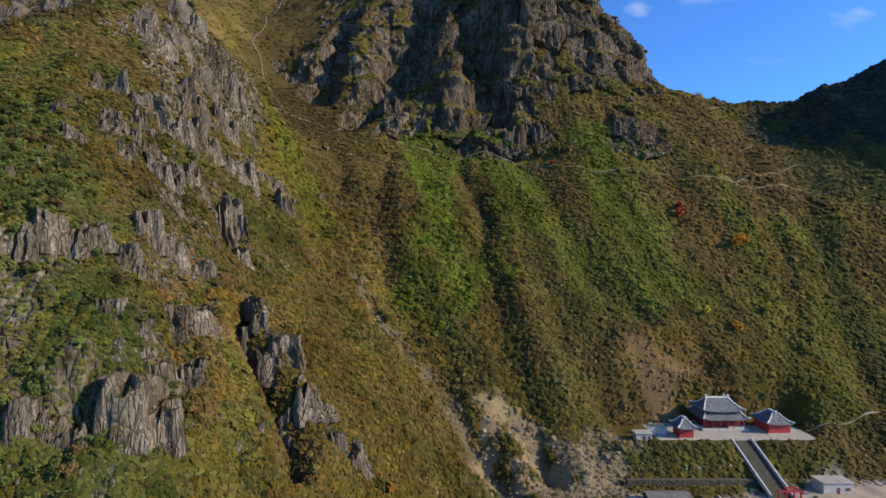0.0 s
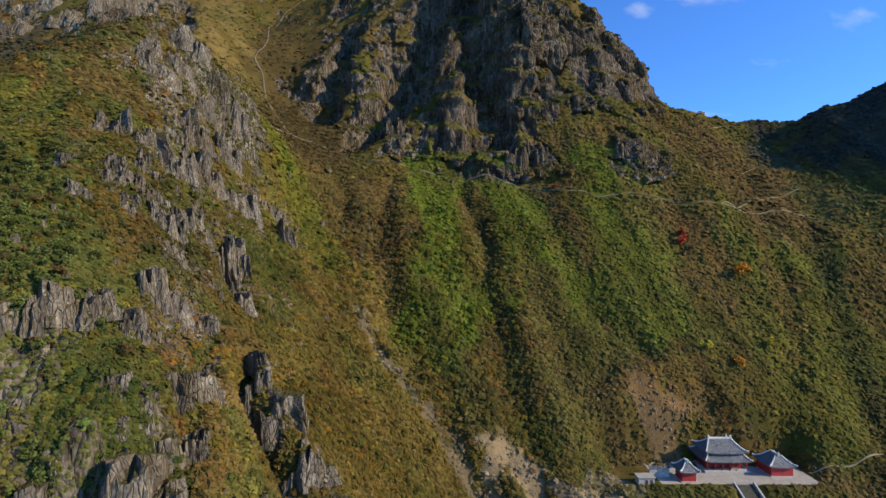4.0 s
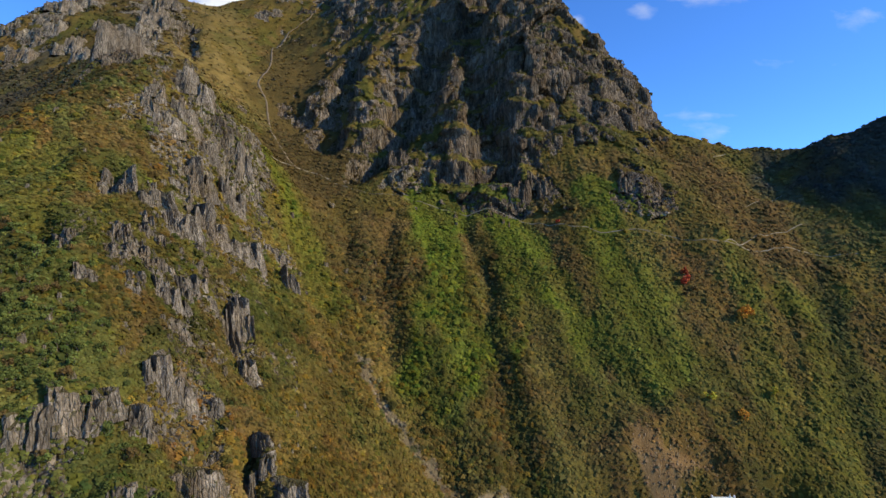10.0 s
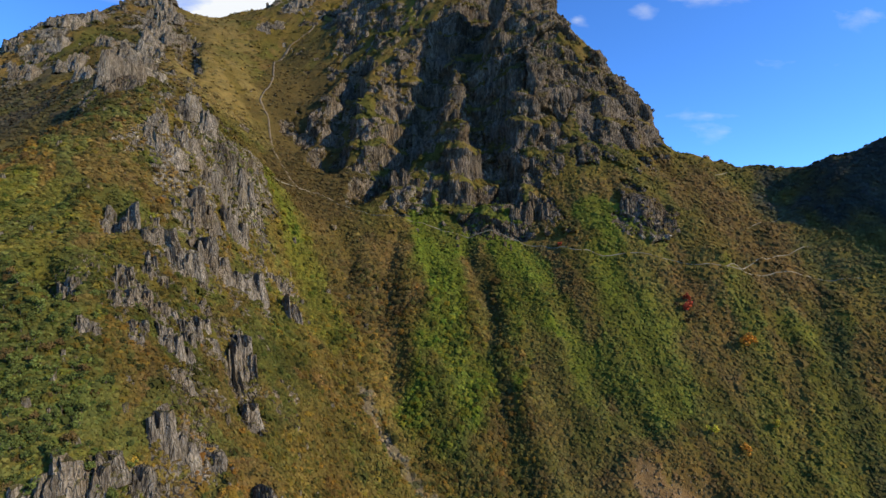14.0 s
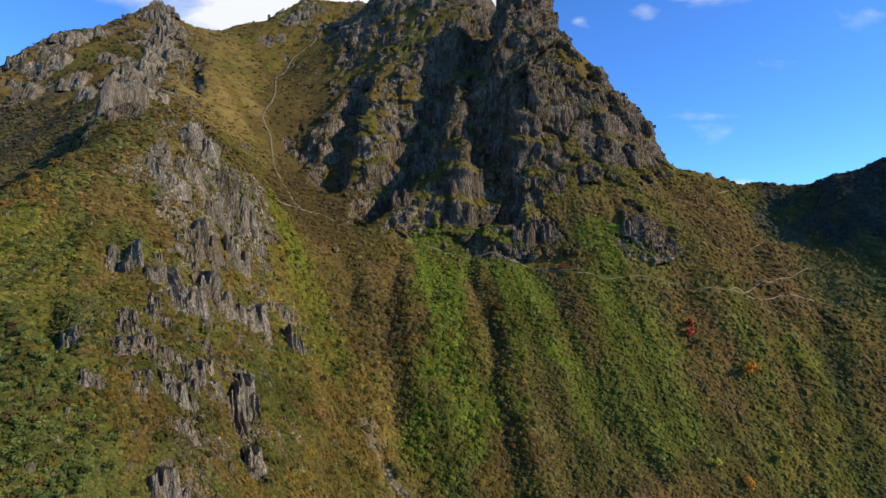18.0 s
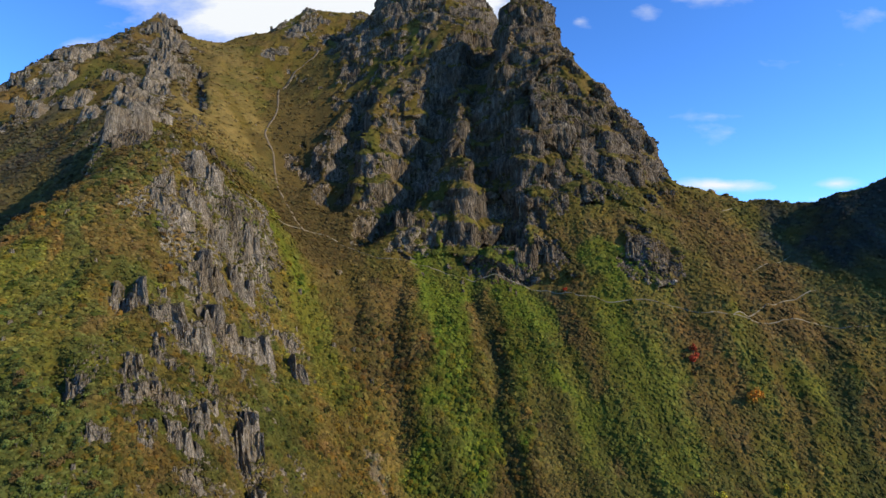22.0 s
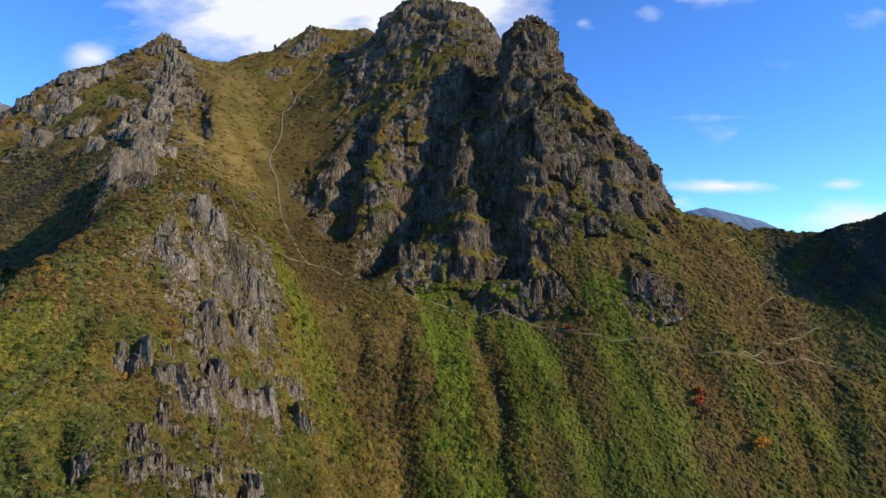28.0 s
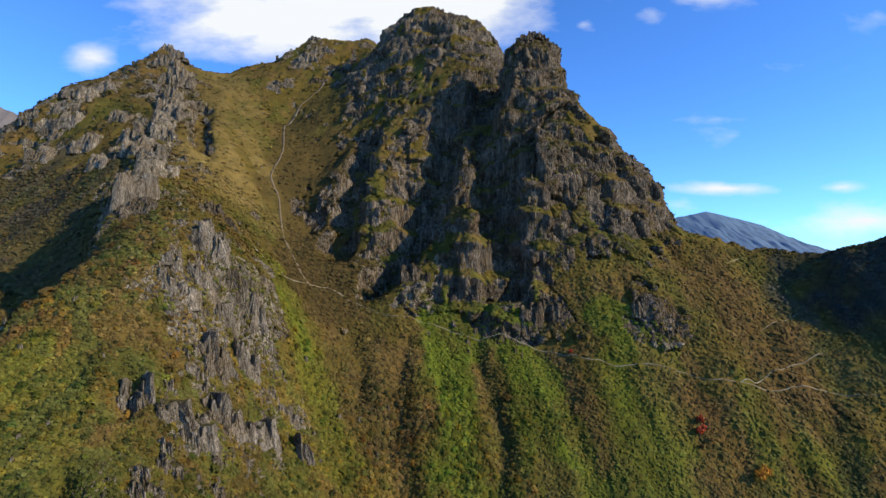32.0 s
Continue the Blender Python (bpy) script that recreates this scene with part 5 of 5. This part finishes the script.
def temple_hall():
    root = new("temple_hall")
    root.location = (105.4, 193.2, -5.9)
    part("platform", block((-8.6, 8.6, -6.2, 6.0, -0.6, 0.7), bevel=0.06), M_STONE, root, "pale stone platform")
    part("back_wall", block((-7.0, 7.0, -3.2, 5.0, 0.7, 5.0)), M_DARKWOOD, root, "dark red wooden wall")
    for k in range(6):
        x = -7.3 + 14.6 * k / 5
        bm = bmesh.new()
        bmesh.ops.create_cone(bm, cap_ends=True, segments=12, radius1=0.27, radius2=0.24, depth=3.5, matrix=Matrix.Translation((x, -5.1, 2.45)))
        part("column", bm, M_REDWALL, root, "round red column")
    for k in range(5):
        x = -7.3 + 14.6 * (k + 0.5) / 5
        door = part("door", block((x - 1.05, x + 1.05, -3.34, -3.22, 0.75, 3.5), bevel=0.02), M_REDWALL, root, "red panelled door")
        part("panel", block((x - 0.85, x - 0.1, -3.40, -3.35, 1.9, 3.3), (x + 0.1, x + 0.85, -3.40, -3.35, 1.9, 3.3)), M_DARKWOOD, door, "dark lattice panels")
    part("beam", block((-7.8, 7.8, -5.35, -4.85, 3.95, 4.55), bevel=0.04), M_REDWALL, root, "red beam")
    part("altar_rail", block((3.4, 7.2, -5.9, -5.7, 0.7, 1.35), (1.2, 2.6, -5.9, -5.7, 0.7, 1.3)), M_STONE, root, "pale stone rail")
    bm, hips = curved_roof(8.8, 7.0, 6.6, 4.3, 4.3, 2.1, 0.6)
    part("lower_roof", bm, M_TILE, root, "grey tiled lower roof")
    hip_ridges(hips, root)
    part("upper_wall", block((-6.5, 6.5, -4.2, 4.2, 6.0, 7.3)), M_DARKWOOD, root, "dark red upper wall")
    bm, hips = curved_roof(7.9, 5.6, 4.3, 0.25, 7.0, 3.6, 0.7)
    part("upper_roof", bm, M_TILE, root, "grey tiled upper roof")
    hip_ridges(hips, root)
    main_ridge(4.3, 10.6, root)
    finial = bmesh.new()
    bmesh.ops.create_cone(finial, cap_ends=True, segments=8, radius1=0.45, radius2=0.06, depth=1.5, matrix=Matrix.Translation((2.6, 0, 11.8)))
    part("finial", finial, M_RIDGE, root, "pale roof finial")
    return tagged(root, "red double-eaved temple hall with grey tiled roofs", "temple")


def side_pavilion(name, x, y, w, d, wall, rise, label):
    root = new(name)
    root.location = (x, y, -5.95)
    part("plinth", block((-w - 0.3, w + 0.3, -d - 0.3, d + 0.3, -0.5, 0.3), bevel=0.04), M_STONE, root, "pale stone plinth")
    part("wall", block((-w, w, -d, d, 0.3, wall)), M_REDWALL, root, "plain red painted wall")
    part("doorway", block((w - 0.02, w + 0.06, -0.9, 0.9, 0.3, 2.5)), M_DARKWOOD, root, "dark wooden door")
    bm, hips = curved_roof(w + 1.1, d + 1.0, w * 0.25, d * 0.45, wall - 0.1, rise, 0.55)
    part("roof", bm, M_TILE, root, "grey tiled roof")
    hip_ridges(hips, root, 0.34)
    bm = block((-0.25, 0.25, -d * 0.5, d * 0.5, wall + rise - 0.25, wall + rise + 0.4), (-0.3, 0.3, -d * 0.5 - 0.35, -d * 0.5 + 0.1, wall + rise - 0.2, wall + rise + 0.9), bevel=0.06)
    part("ridge", bm, M_RIDGE, root, "white roof ridge")
    return tagged(root, label, "pavilion")


slabs = new("temple_pavement", bpy.data.meshes.new("temple_pavement"))
bm = block((77, 134, 178.2, 198, -6.6, -5.95))
bm.to_mesh(slabs.data)
bm.free()
slabs.data.materials.append(M_PAVING)
tagged(slabs, "pale paved temple terrace", "pavement", kind="structure")

temple_hall()
side_pavilion("corner_pavilion", 87.2, 182.2, 2.5, 2.6, 3.9, 2.9, "small red pavilion with white-edged grey roof")
side_pavilion("side_hall", 123.5, 188.5, 4.0, 4.4, 3.9, 3.2, "red side hall with grey tiled roof")


def gallery_wall():
    root = new("courtyard_wall")
    root.location = (78.4, 184.0, -6.0)
    part("wall_panel", block((-3.6, 3.6, -0.3, 0.3, -0.3, 3.4)), M_STONE, root)
    part("coping", block((-3.8, 3.8, -0.7, 0.7, 3.4, 3.65), (-3.8, 3.8, -0.25, 0.25, 3.65, 3.95), bevel=0.05), M_TILE, root, "grey tile coping")
    return tagged(root, "pale courtyard wall with tiled coping", "wall")


gallery_wall()


def hut(name, x0, x1, y0, y1, z, tall, label):
    root = new(name)
    root.location = ((x0 + x1) / 2, (y0 + y1) / 2, z)
    w, d = (x1 - x0) / 2, (y1 - y0) / 2
    part("wall", block((-w, w, -d, d, -0.6, tall)), M_STONE, root, "pale concrete wall")
    part("roof_slab", block((-w - 0.35, w + 0.35, -d - 0.35, d + 0.35, tall, tall + 0.22), bevel=0.04), M_PAVING, root, "flat concrete roof slab")
    part("doorway", block((-0.5, 0.5, -d - 0.05, -d + 0.05, -0.1, 2.0)), M_DARKWOOD, root, "dark door")
    part("window", block((w * 0.45, w * 0.8, -d - 0.05, -d + 0.05, 1.0, 1.9)), M_WALLSTONE, root, "dark window")
    return tagged(root, label, "hut")


hut("concrete_hut", 68.2, 73.8, 177.0, 180.5, -6.0, 2.7, "small pale concrete hut beside the terrace")
hut("storehouse", 121.0, 130.5, 159.5, 164.5, -16.0, 3.4, "low pale storehouse beside the yard")


def long_shed():
    root = new("long_shed")
    root.location = (68.6, 153.4, -16.0)
    part("wall", block((-6.2, 6.2, -2.9, 2.9, -0.5, 2.5)), M_WALLSTONE, root, "dark rubble wall")
    for k in range(3):
        x0 = -6.8 + 13.6 * k / 3
        x1 = -6.8 + 13.6 * (k + 1) / 3 - 0.06
        bm = bmesh.new()
        v = [bm.verts.new(p) for p in ((x0, -3.5, 2.5), (x1, -3.5, 2.5), (x1, 0, 3.7), (x0, 0, 3.7), (x1, 3.5, 2.5), (x0, 3.5, 2.5),
                                       (x0, -3.5, 2.38), (x1, -3.5, 2.38), (x1, 0, 3.58), (x0, 0, 3.58), (x1, 3.5, 2.38), (x0, 3.5, 2.38))]
        for f in ((0, 1, 2, 3), (3, 2, 4, 5), (7, 6, 9, 8), (8, 9, 11, 10), (6, 7, 1, 0), (10, 11, 5, 4), (0, 3, 9, 6), (3, 5, 11, 9), (2, 1, 7, 8), (4, 2, 8, 10)):
            bm.faces.new([v[i] for i in f])
        part("roof_sheet", bm, M_SHEET, root, "weathered grey roofing sheet")
    return tagged(root, "long low shed with a grey sheet roof", "shed")


long_shed()


def stairway():
    root = new("stone_stairway")
    root.location = (106.0, 178.2, -5.95)
    n = 56
    run, fall = 21.5 / n, 10.0 / n
    step_me = bpy.data.meshes.new("step")
    bm = block((-3.1, 3.1, -run, 0.15, -0.6, 0.0))
    bm.to_mesh(step_me)
    bm.free()
    step_me.materials.append(M_WALLSTONE)
    for k in range(n):
        ob = new("step", step_me)
        ob.parent = root
        ob.location = (0, -run * k, -fall * (k + 1))
    for sx in (-3.5, 3.5):
        bm = bmesh.new()
        bar(bm, (sx, 0.3, 0.35), (sx, -21.8, -9.75), 0.55, 1.3)
        part("balustrade", bm, M_STONE, root, "pale stone balustrade")
    return tagged(root, "long stone stairway between pale balustrades", "stairway")


stairway()


def gateway():
    root = new("red_gateway")
    root.location = (107.0, 154.6, -16.0)
    for x in (-3.4, -1.2, 1.2, 3.4):
        part("post", block((x - 0.22, x + 0.22, -0.22, 0.22, -0.4, 4.6 if abs(x) < 2 else 3.7), bevel=0.03), M_REDWALL, root)
    part("upper_beam", block((-1.8, 1.8, -0.2, 0.2, 4.1, 4.6), bevel=0.03), M_REDWALL, root)
    part("lower_beam", block((-4.0, 4.0, -0.2, 0.2, 3.0, 3.5), bevel=0.03), M_REDWALL, root)
    for k in range(5):
        x = -2.8 + 1.4 * k
        part("strut", block((x - 0.1, x + 0.1, -0.1, 0.1, 3.5, 4.1)), M_REDWALL, root)
    return tagged(root, "red painted wooden gateway at the stair foot", "gate")


gateway()


def bank_wall(x0, x1, y, z0, z1, name, label):
    """A dry-stone wall of separate stones."""
    root = new(name)
    root.location = (x0, y, z0)
    part("core", block((0, x1 - x0, 0.1, 1.2, -1.0, z1 - z0 - 0.05)), M_WALLSTONE, root)
    r = random.Random(int(x0))
    bm = bmesh.new()
    bmesh.ops.create_cube(bm, size=1.0)
    bmesh.ops.bevel(bm, geom=bm.edges[:], offset=0.12, segments=1, affect="EDGES")
    me = bpy.data.meshes.new("stone")
    bm.to_mesh(me)
    bm.free()
    me.materials.append(M_WALLSTONE)
    course = (z1 - z0) / 4
    for row in range(4):
        x = r.uniform(-0.3, 0)
        while x < x1 - x0:
            w = r.uniform(0.8, 1.7)
            ob = new("stone", me)
            ob.parent = root
            ob.matrix_basis = Matrix.Translation((x + w / 2, 0.1 + r.uniform(-0.1, 0.08), (row + 0.5) * course)) @ Matrix.Diagonal((w * 0.97, 0.7, course * 0.96, 1))
            x += w
    return tagged(root, label, "wall")


bank_wall(60, 101.5, 163.4, -15.8, -13.2, "retaining_wall", "dark dry-stone retaining wall below the bank")


def boulder(x, y, size, mat, label, group):
    bm = bmesh.new()
    r = random.Random(int(x * 7 + y))
    cloud = [bm.verts.new(Vector((r.gauss(0, 1), r.gauss(0, 1), r.gauss(0, 1))).normalized() * r.uniform(0.75, 1.1)) for _ in range(18)]
    hull = bmesh.ops.convex_hull(bm, input=cloud)
    bmesh.ops.delete(bm, geom=[v for v in hull["geom_interior"] if isinstance(v, bmesh.types.BMVert)], context="VERTS")
    bmesh.ops.bevel(bm, geom=bm.edges[:], offset=0.05, segments=1, affect="EDGES")
    me = bpy.data.meshes.new("boulder")
    bm.to_mesh(me)
    bm.free()
    me.materials.append(mat)
    ob = new("boulder", me)
    ob.location = (x, y, float(ground_at(x, y)) + 0.2 * size)
    ob.scale = (size, size * 0.8, size * 0.6)
    ob.rotation_euler = (0, 0, r.uniform(0, 6))
    return tagged(ob, label, "boulder", group)


for x, y, k in ((81.5, 168, 0.9), (83.4, 168.3, 1.2), (85.8, 168, 1.0), (87.2, 168.4, 0.7), (94.0, 168.2, 0.8), (96.4, 168, 1.0), (98, 168.5, 0.6)):
    boulder(x, y, 0.8 * k, M_STONE, "pale broken stone lying on the bank", "stones on the bank")
for x, y, k in ((29, 163, 1.4), (31, 164, 0.9), (117, 157, 1.3), (33, 176, 1.1), (27, 178, 0.9), (36, 172, 1.0), (70, 175, 0.7), (66, 174, 0.8), (26, 184, 1.0), (24, 180, 0.8)):
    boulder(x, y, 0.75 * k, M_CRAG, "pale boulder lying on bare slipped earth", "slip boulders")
